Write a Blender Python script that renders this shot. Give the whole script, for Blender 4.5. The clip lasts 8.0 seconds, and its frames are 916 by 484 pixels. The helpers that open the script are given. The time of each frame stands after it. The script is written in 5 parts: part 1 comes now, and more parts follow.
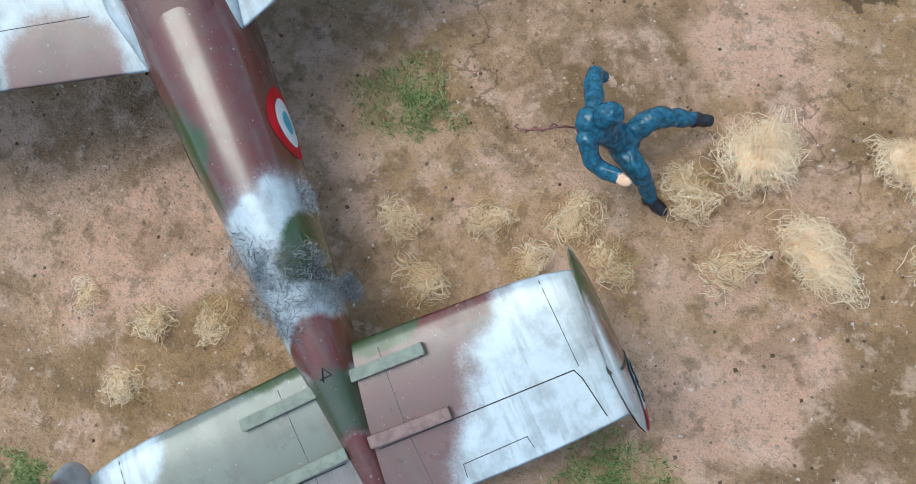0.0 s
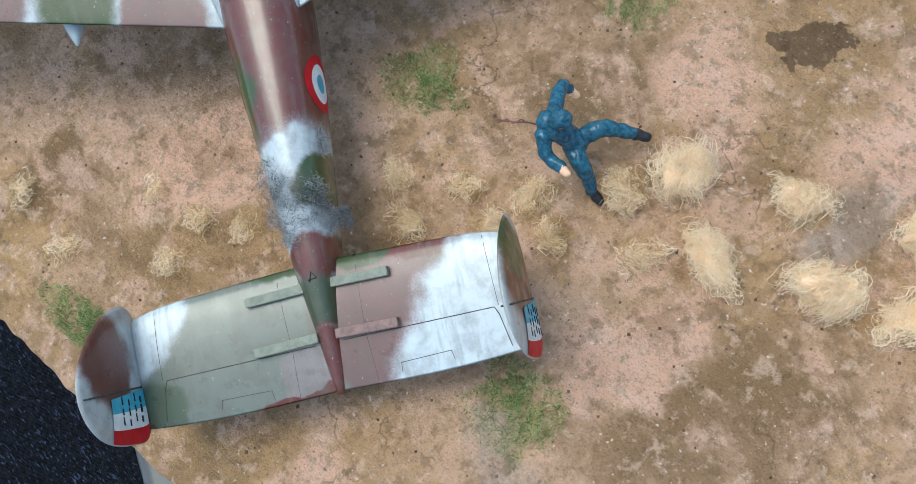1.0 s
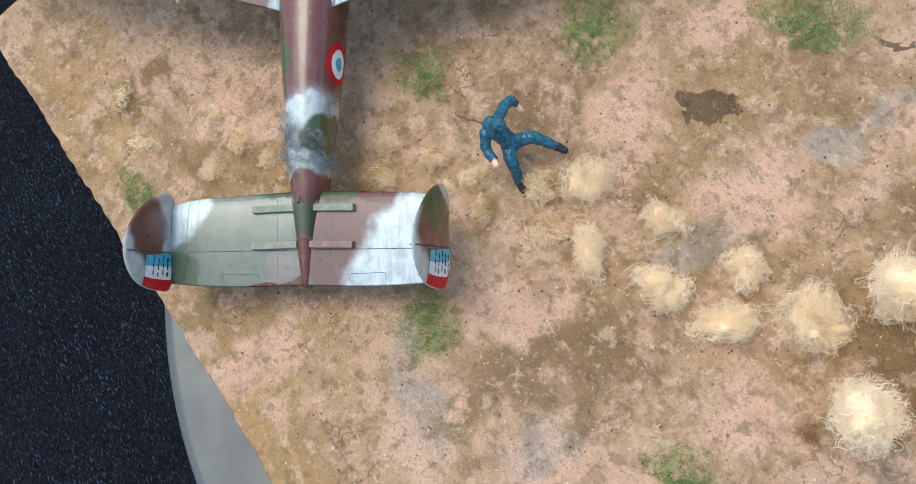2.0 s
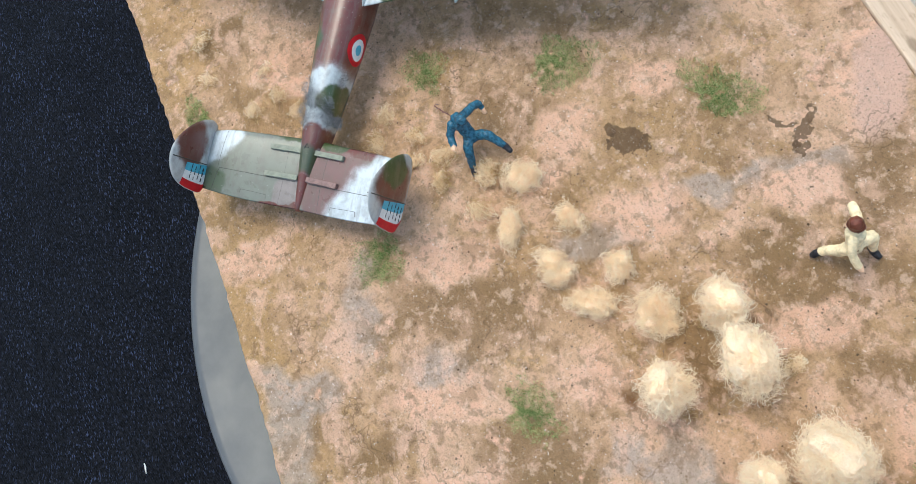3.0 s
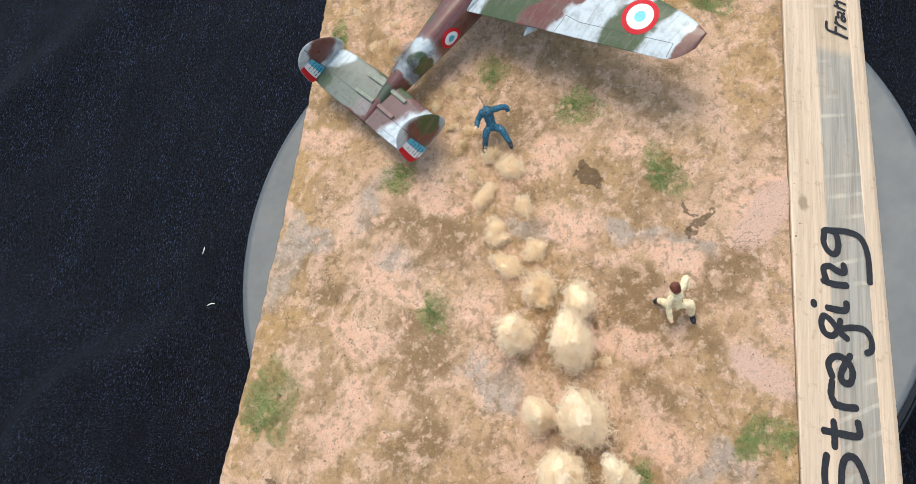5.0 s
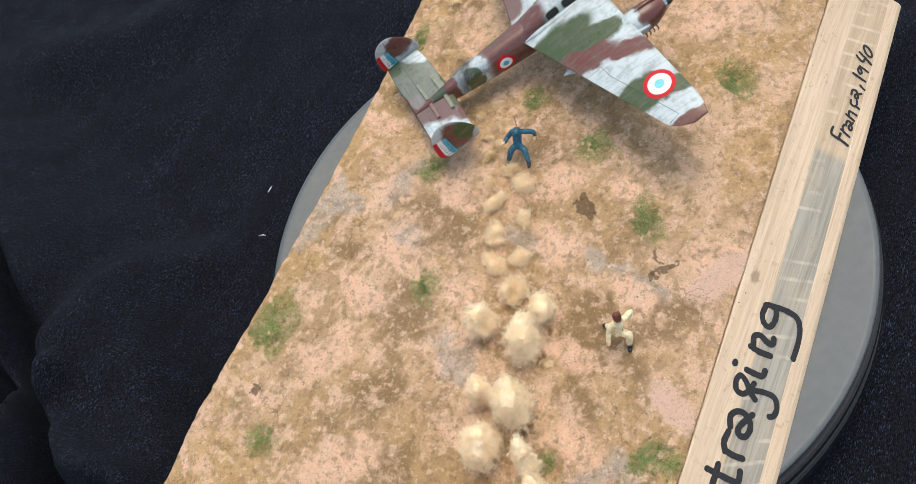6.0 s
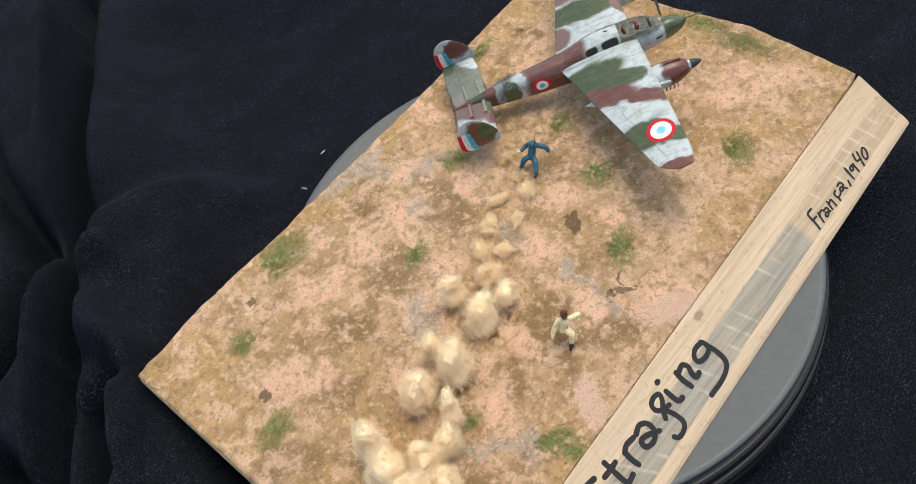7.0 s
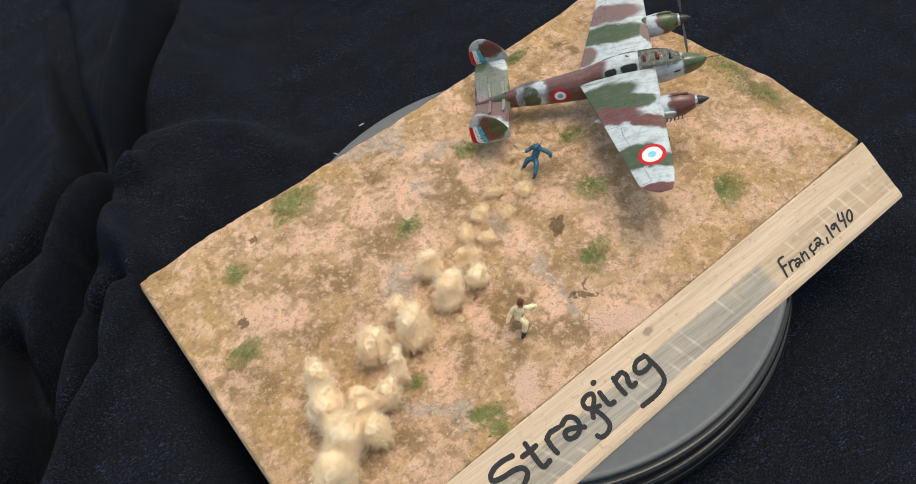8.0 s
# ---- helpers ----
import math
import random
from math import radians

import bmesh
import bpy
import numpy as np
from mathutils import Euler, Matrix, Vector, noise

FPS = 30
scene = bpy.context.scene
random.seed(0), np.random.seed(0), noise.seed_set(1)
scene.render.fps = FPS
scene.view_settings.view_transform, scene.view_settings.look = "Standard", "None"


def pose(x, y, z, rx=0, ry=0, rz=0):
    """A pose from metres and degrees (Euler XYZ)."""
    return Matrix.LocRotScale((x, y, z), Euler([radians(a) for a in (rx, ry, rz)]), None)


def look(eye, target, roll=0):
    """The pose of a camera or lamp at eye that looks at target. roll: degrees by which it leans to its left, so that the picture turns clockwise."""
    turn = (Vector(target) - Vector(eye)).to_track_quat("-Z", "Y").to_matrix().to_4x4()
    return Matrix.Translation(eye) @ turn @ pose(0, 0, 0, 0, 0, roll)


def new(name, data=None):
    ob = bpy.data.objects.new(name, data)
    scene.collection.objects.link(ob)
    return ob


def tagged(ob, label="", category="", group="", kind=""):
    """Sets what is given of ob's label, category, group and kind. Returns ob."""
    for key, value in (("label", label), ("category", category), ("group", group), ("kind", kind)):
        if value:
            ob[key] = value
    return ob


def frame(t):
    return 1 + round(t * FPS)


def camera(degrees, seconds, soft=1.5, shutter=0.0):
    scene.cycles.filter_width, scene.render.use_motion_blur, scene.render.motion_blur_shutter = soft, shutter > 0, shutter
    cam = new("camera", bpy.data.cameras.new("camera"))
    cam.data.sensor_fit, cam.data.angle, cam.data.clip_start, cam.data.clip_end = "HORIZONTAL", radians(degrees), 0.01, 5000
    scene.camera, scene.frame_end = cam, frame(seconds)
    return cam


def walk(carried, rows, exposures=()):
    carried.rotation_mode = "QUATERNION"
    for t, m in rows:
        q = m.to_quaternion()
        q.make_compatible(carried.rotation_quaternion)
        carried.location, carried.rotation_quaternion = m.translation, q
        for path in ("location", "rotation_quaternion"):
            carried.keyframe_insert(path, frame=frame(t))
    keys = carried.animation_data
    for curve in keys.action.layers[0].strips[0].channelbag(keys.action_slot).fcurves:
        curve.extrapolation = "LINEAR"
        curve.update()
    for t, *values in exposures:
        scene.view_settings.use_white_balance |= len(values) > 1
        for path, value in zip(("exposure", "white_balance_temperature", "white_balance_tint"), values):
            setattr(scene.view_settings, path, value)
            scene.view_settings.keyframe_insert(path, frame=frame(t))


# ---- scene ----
cam = camera(52.0, 8.0, 0.55)
EXPOSURES = [(0.0, 0.05, 5750, -5), (1.5, 0.18, 6150, -3), (4.5, 0.31, 6550, 0), (8.0, 0.08, 7500, 0)]
PATH = [
    (0, (0.21643, -0.05131, 0.13951), (0.29466, -0.08857, -0.14771), -34.533),
    (0.5, (0.20548, -0.05270, 0.15290), (0.29094, -0.07919, -0.13345), -37.776),
    (1, (0.18939, -0.05635, 0.17278), (0.28209, -0.07102, -0.11216), -40.068),
    (1.5, (0.16603, -0.06309, 0.19392), (0.27105, -0.06635, -0.08708), -41.195),
    (2, (0.14562, -0.07785, 0.22327), (0.25071, -0.06478, -0.05741), -43.220),
    (2.2, (0.13796, -0.08390, 0.23493), (0.24243, -0.06577, -0.04570), -43.377),
    (3.3, (0.08082, -0.12617, 0.29118), (0.19754, -0.08029, 0.01866), -40.388),
    (3.5, (0.07273, -0.13401, 0.30072), (0.18979, -0.08413, 0.02904), -39.400),
    (4, (0.05215, -0.15621, 0.32359), (0.17066, -0.09434, 0.05503), -36.802),
    (4.5, (0.03662, -0.17746, 0.34368), (0.15482, -0.10429, 0.07783), -34.116),
    (4.7, (0.02953, -0.18632, 0.34977), (0.14870, -0.10869, 0.08563), -32.279),
    (5.8, (0.01535, -0.25733, 0.40344), (0.12097, -0.14562, 0.14582), -28.208),
    (6, (0.01063, -0.27285, 0.40955), (0.11584, -0.15450, 0.15475), -26.507),
    (6.5, (-0.00430, -0.31049, 0.42087), (0.10169, -0.17799, 0.17347), -21.424),
    (7, (-0.01286, -0.35271, 0.43176), (0.08985, -0.20674, 0.19063), -16.929),
    (7.5, (-0.00839, -0.38878, 0.43958), (0.08672, -0.23219, 0.20203), -14.129),
    (8, (0.00310, -0.42077, 0.44216), (0.08961, -0.25460, 0.20785), -11.556),
]
walk(cam, [(t, look(eye, target, roll)) for t, eye, target, roll in PATH], EXPOSURES)

# ---- light: soft daylight from an open bright sky ----
world = bpy.data.worlds.new("daylight")
scene.world = world
world.use_nodes = True
wn = world.node_tree.nodes
sky = wn.new("ShaderNodeTexSky")
sky.sky_type = "NISHITA"
sky.sun_disc = False
sky.sun_elevation, sky.sun_rotation = radians(74), radians(81)
sky.dust_density, sky.ozone_density = 3.0, 1.0
world.node_tree.links.new(sky.outputs[0], wn["Background"].inputs[0])
wn["Background"].inputs[1].default_value = 0.265
sun_data = bpy.data.lights.new("sun", "SUN")
sun_data.energy, sun_data.angle, sun_data.color = 1.0, radians(28), (1.0, 0.95, 0.89)
sun = new("sun", sun_data)
sun.matrix_world = look((0.46, -0.06, 0.95), (0.2, -0.1, 0))


# ---- materials ----
def mat(name, rough=0.6, metal=0.0, spec=0.5):
    m = bpy.data.materials.new(name)
    m.use_nodes = True
    b = m.node_tree.nodes["Principled BSDF"]
    b.inputs["Roughness"].default_value = rough
    b.inputs["Metallic"].default_value = metal
    b.inputs["Specular IOR Level"].default_value = spec
    return m


class Net:
    """Helpers for building the nodes of a material."""

    def __init__(self, m):
        self.t = m.node_tree
        self.n = self.t.nodes
        self.b = self.n["Principled BSDF"]
        self.co = self.n.new("ShaderNodeTexCoord").outputs["Object"]

    def link(self, a, b):
        self.t.links.new(a, b)

    def put(self, sock, v):
        if hasattr(v, "is_linked"):
            self.link(v, sock)
        else:
            sock.default_value = v

    def noise(self, scale, detail=4.0, rough=0.6, co=None, distort=0.0):
        n = self.n.new("ShaderNodeTexNoise")
        n.inputs["Scale"].default_value = scale
        n.inputs["Detail"].default_value = detail
        n.inputs["Roughness"].default_value = rough
        n.inputs["Distortion"].default_value = distort
        self.link(co or self.co, n.inputs["Vector"])
        return n.outputs["Fac"]

    def ramp(self, v, lo, hi, a=0.0, b=1.0):
        n = self.n.new("ShaderNodeMapRange")
        n.interpolation_type = "SMOOTHSTEP"
        for k, x in zip((1, 2, 3, 4), (lo, hi, a, b)):
            n.inputs[k].default_value = x
        self.link(v, n.inputs[0])
        return n.outputs[0]

    def math(self, op, a, b=0.0):
        n = self.n.new("ShaderNodeMath")
        n.operation = op
        self.put(n.inputs[0], a)
        self.put(n.inputs[1], b)
        return n.outputs[0]

    def mix(self, f, a, b):
        n = self.n.new("ShaderNodeMix")
        n.data_type = "RGBA"
        self.put(n.inputs[0], f)
        for k, v in ((6, a), (7, b)):
            self.put(n.inputs[k], v if hasattr(v, "is_linked") else (*v, 1))
        return n.outputs[2]

    def map(self, loc=(0, 0, 0), rot=(0, 0, 0), scale=(1, 1, 1), co=None, kind="POINT"):
        n = self.n.new("ShaderNodeMapping")
        n.vector_type = kind
        n.inputs["Location"].default_value = loc
        n.inputs["Rotation"].default_value = rot
        n.inputs["Scale"].default_value = scale
        self.link(co or self.co, n.inputs["Vector"])
        return n.outputs[0]

    def warp(self, amount, scale, detail=3.0):
        """Object coordinates pushed about by noise."""
        n = self.n.new("ShaderNodeTexNoise")
        n.inputs["Scale"].default_value = scale
        n.inputs["Detail"].default_value = detail
        self.link(self.co, n.inputs["Vector"])
        v = self.n.new("ShaderNodeVectorMath")
        v.operation = "MULTIPLY_ADD"
        self.link(n.outputs["Color"], v.inputs[0])
        v.inputs[1].default_value = (amount,) * 3
        self.link(self.co, v.inputs[2])
        w = self.n.new("ShaderNodeVectorMath")
        w.operation = "SUBTRACT"
        self.link(v.outputs[0], w.inputs[0])
        w.inputs[1].default_value = (amount / 2,) * 3
        return w.outputs[0]

    def spot(self, co, cx, cy, rx, ry, turn=0.0, soft=0.25, flat=True, cz=0.0, rz=1.0):
        """1 inside an ellipse about (cx, cy), 0 outside."""
        c = self.map((cx, cy, cz), (0, 0, radians(turn)), (rx, ry, 1e6 if flat else rz), co, "TEXTURE")
        v = self.n.new("ShaderNodeVectorMath")
        v.operation = "LENGTH"
        self.link(c, v.inputs[0])
        return self.ramp(v.outputs["Value"], 1 + soft, 1 - soft)

    def bump(self, h, strength, dist, normal=None):
        n = self.n.new("ShaderNodeBump")
        n.inputs["Strength"].default_value = strength
        n.inputs["Distance"].default_value = dist
        self.link(h, n.inputs["Height"])
        if normal:
            self.link(normal, n.inputs["Normal"])
        self.link(n.outputs[0], self.b.inputs["Normal"])
        return n.outputs[0]

    def colour(self, v):
        self.put(self.b.inputs["Base Color"], v if hasattr(v, "is_linked") else (*v, 1))


def plain(name, rgb, rough=0.6, vary=0.25, scale=600.0, metal=0.0, bump=0.0):
    """A painted or moulded surface with slight mottling."""
    m = mat(name, rough, metal, 0.3)
    k = Net(m)
    f = k.noise(scale, 5)
    k.colour(k.mix(k.ramp(f, 0.3, 0.7), [c * (1 - vary) for c in rgb], [min(1, c * (1 + vary)) for c in rgb]))
    k.put(k.b.inputs["Roughness"], k.ramp(k.noise(scale * 0.4), 0.3, 0.7, rough * 0.85, min(1, rough * 1.15)))
    if bump:
        k.bump(f, bump, 0.0003)
    return m


WHITE = (0.52, 0.57, 0.59)
# drybrushed brown of the tail; on the port wing lightened to include varnish glare
BROWN_WITH_SHEEN = (0.165, 0.088, 0.078)
GREEN, BROWN, PALE, KHAKI = (0.034, 0.058, 0.012), (0.112, 0.026, 0.018), (0.45, 0.49, 0.50), (0.155, 0.168, 0.135)


def camo(name, base, spots, rough=0.36, soft=0.30, coat=0.55, gloss=0.24):
    """Sprayed model paint: soft-edged patches over a base, with dark wash, chips and a satin varnish."""
    m = mat(name, rough, 0.0, 0.3)
    k = Net(m)
    co = k.warp(0.009, 110, 3)
    speck = k.math("MULTIPLY", k.math("SUBTRACT", k.noise(2600, 2, 0.6), 0.5), 0.32)
    c = base
    for rgb, cx, cy, rx, ry, turn, *z in spots:
        f = k.spot(co, cx / 1000, cy / 1000, rx / 1000, ry / 1000, turn, soft, not z, (z[0] if z else 0) / 1000, (z[1] if z else 1) / 1000)
        f = k.ramp(k.math("ADD", f, speck), 0.1, 0.9)
        c = k.mix(f, c, rgb)
    wash = k.ramp(k.noise(220, 6, 0.65), 0.42, 0.68)
    c = k.mix(k.math("MULTIPLY", wash, 0.36), c, (0.10, 0.085, 0.065))
    streak = k.ramp(k.noise(1.0, 5, 0.65, k.map(scale=(70, 520, 300))), 0.50, 0.66)
    c = k.mix(k.math("MULTIPLY", streak, 0.3), c, (0.13, 0.115, 0.09))
    chips = k.ramp(k.noise(1500, 3, 0.5), 0.69, 0.73)
    c = k.mix(k.math("MULTIPLY", chips, 0.2), c, (0.72, 0.70, 0.68))
    k.colour(c)
    k.put(k.b.inputs["Roughness"], k.ramp(k.noise(300, 4), 0.3, 0.75, rough * 0.75, rough * 1.5))
    k.b.inputs["Coat Weight"].default_value = coat
    k.b.inputs["Coat IOR"].default_value = 1.45
    k.b.inputs["Coat Roughness"].default_value = gloss
    k.bump(k.noise(2200, 3), 0.12, 0.0002)
    return m


m_fus = camo("fuselage_paint", PALE, [
    (BROWN, 67, 0, 21, 30, 0), (GREEN, 54, 11, 13, 7, 0), (PALE, 43, 2, 3.5, 9, 10), (GREEN, 37.5, -6, 5, 6, 0), (BROWN, 25, -1.5, 5.5, 4.6, 0), (BROWN, 22, 6, 5, 3, 0),
    (PALE, 32.5, 4, 2.5, 7, 0), ((0.045, 0.06, 0.028), 17.5, 2, 5, 9, 0), (PALE, 27, -6.2, 5, 1.3, 0), (BROWN, 4, 0, 9.5, 6, 0), (GREEN, 144, 0, 9, 20, 0), (GREEN, 112, 8, 12, 5, 0), (BROWN, 118, 6, 6, 3, 0)], 0.42, 0.27, 1.0, 0.17)
m_wing_r = camo("starboard_wing_paint", PALE, [
    (GREEN, 81, -23, 25, 10.5, 6), (GREEN, 97, -33, 19, 7, -8), (GREEN, 104, -35, 12, 7, -10), (BROWN, 86, -42, 22, 7.5, -16), (BROWN, 109, -55, 12, 7, -20), (PALE, 96, -61, 22, 6.5, -14), (GREEN, 97, -80, 16, 10, 4),
    (GREEN, 112, -88, 9, 7, 0), (PALE, 114, -70, 6, 6.5, 0), (PALE, 104, -98, 18, 6, 0), (BROWN, 107, -109, 14, 4.5, 6)])
m_wing_l = camo("port_wing_paint", PALE, [
    (BROWN_WITH_SHEEN, 74, 18, 10, 9, 0), (GREEN, 92, 33, 26, 9, -8), (BROWN_WITH_SHEEN, 92, 52, 24, 9, -8), (BROWN_WITH_SHEEN, 116, 26, 4, 9, 0), (GREEN, 95, 82, 24, 10, 5), (BROWN_WITH_SHEEN, 104, 110, 12, 6, 0)])
m_tail = camo("tailplane_paint", KHAKI, [
    (WHITE, 22.5, 37.5, 19, 10.8, 140), ((0.085, 0.11, 0.065), 3, 33, 6, 5, 0), (BROWN_WITH_SHEEN, 13, -11, 17, 13, 0), (BROWN, 24.5, -20, 3.2, 10, 0), (WHITE, 2.6, -29.2, 34, 16, -36), ((0.22, 0.19, 0.175), 4, 5, 7, 5, 0), (GREEN, 25, 6, 3, 12, 0),
    (GREEN, 24.5, -8, 2.5, 5, 0), (BROWN, 0.5, 8, 1.6, 8, 0)], 0.32, 0.22)
m_fin_r = camo("starboard_fin_paint", (0.42, 0.43, 0.42), [(BROWN, 13, 0, 9.5, 900, 0, 7, 10), (GREEN, 18, 0, 6.5, 900, 0, 8, 7)])
m_fin_l = camo("port_fin_paint", (0.42, 0.43, 0.42), [(BROWN, 14, 0, 8, 900, 0, 10, 8)])
m_nac = camo("nacelle_paint", PALE, [(BROWN, 131, -37, 9, 14, 0), (BROWN, 131, 37, 6, 14, 0), (GREEN, 133, 37, 6, 10, 0), (GREEN, 112, 37, 6, 9, 0)])
m_bar_k = plain("strut_grey_paint", (0.20, 0.215, 0.165), 0.5, 0.2, 900)
m_bar_b = plain("strut_brown_paint", (0.20, 0.125, 0.11), 0.5, 0.25, 900)
m_red, m_white, m_blue = plain("red_paint", (0.45, 0.005, 0.012), 0.6, 0.12), plain("white_paint", (0.68, 0.67, 0.64), 0.6, 0.08), plain("sky_blue_paint", (0.08, 0.35, 0.46), 0.4, 0.12)
m_sky = plain("pale_cyan_paint", (0.18, 0.50, 0.60), 0.6, 0.1)
m_ink = plain("black_ink", (0.015, 0.014, 0.016), 0.55, 0.3)
m_line = plain("panel_line_wash", (0.06, 0.058, 0.05), 0.7, 0.3, 1500)
m_dark = plain("dark_interior", (0.02, 0.02, 0.022), 0.5, 0.2)
m_metal = plain("dark_steel", (0.10, 0.10, 0.10), 0.35, 0.3, 800, 0.8)
m_spin = plain("spinner_black", (0.03, 0.03, 0.032), 0.35, 0.2)
m_silver = plain("bare_metal", (0.45, 0.45, 0.44), 0.3, 0.2, 700, 0.9)
m_tyre = plain("tyre_rubber", (0.02, 0.02, 0.02), 0.8, 0.2)
m_frame = plain("canopy_frame_paint", (0.20, 0.20, 0.13), 0.4, 0.3)
m_cockpit = plain("cockpit_grey", (0.16, 0.155, 0.125), 0.6, 0.45, 350)
m_seat = plain("cockpit_red_brown", (0.25, 0.05, 0.03), 0.6, 0.3)


def glass(name):
    m = mat(name, 0.06)
    b = m.node_tree.nodes["Principled BSDF"]
    b.inputs["Base Color"].default_value = (0.93, 0.95, 0.95, 1)
    b.inputs["Transmission Weight"].default_value = 1.0
    b.inputs["IOR"].default_value = 1.2
    return m


m_glass = glass("clear_canopy_plastic")


PINK, SOIL_SHADE, OCHRE, DUST = (0.88, 0.545, 0.375), (0.29, 0.175, 0.08), (0.57, 0.345, 0.145), (0.50, 0.43, 0.385)
PINK_AREAS = ((193, -133, 14, 11, 70), (205, -211, 22, 12, -30), (166, -50, 15, 7, 72), (138, -46, 17, 10, 74), (151, -98, 13, 9, 75), (141, -163, 17, 9, 73), (104, -176, 12, 9, 72), (208, -70, 16, 9, 73),
              (236, -5, 14, 8, 72), (236, -157, 11, 7, 72), (181, -173, 19, 6, 71), (299, -44, 17, 11, 67), (53, -78, 21, 14, -41), (357, -164, 31, 16, -45), (226, -118, 17, 10, -43), (104, -48, 20, 11, -41))
# brown soil, but (244, -106) is the aircraft's shade painted into the ground
BROWN_AREAS = ((186, -70, 25, 11, 71), (135, -72, 19, 15, 74), (149, -177, 24, 8, 70), (168, -161, 11, 10, 73), (158, -29, 14, 6, 72), (244, -106, 14, 13, 67), (326, -17, 14, 9, 63),
               (147, -131, 12, 7, -18), (122, -170, 16, 9, 50), (90, -78, 20, 12, -38), (17, -108, 20, 13, -41), (173, -194, 26, 9, -41), (66, -192, 18, 9, -41), (60, -100, 18, 9, -41))
OCHRE_AREAS = ((29, -17, 24, 17, -41), (12, -60, 17, 40, 0), (118, -3, 47, 11, 0), (206, 1, 46, 10, 0), (384, -191, 24, 18, -43), (371, -95, 32, 20, -45), (103, -226, 18, 8, 0), (326, -185, 30, 12, -42), (276, -203, 29, 11, 5), (339, 0, 26, 16, -10), (22, -150, 15, 36, 0))
GREY_AREAS = ((203, -38, 15, 6, -16), (183, -15, 10, 8, 72), (120, -111, 10, 9, 77), (191, -114, 13, 4, 70), (184, -184, 14, 4, 72), (191, -159, 12, 4, 68), (177, -55, 11, 6, 73), (174, -2, 24, 7, 0), (99, -201, 6, 10, -39), (87, -186, 13, 6, -45), (128, -98, 9, 6, -86))


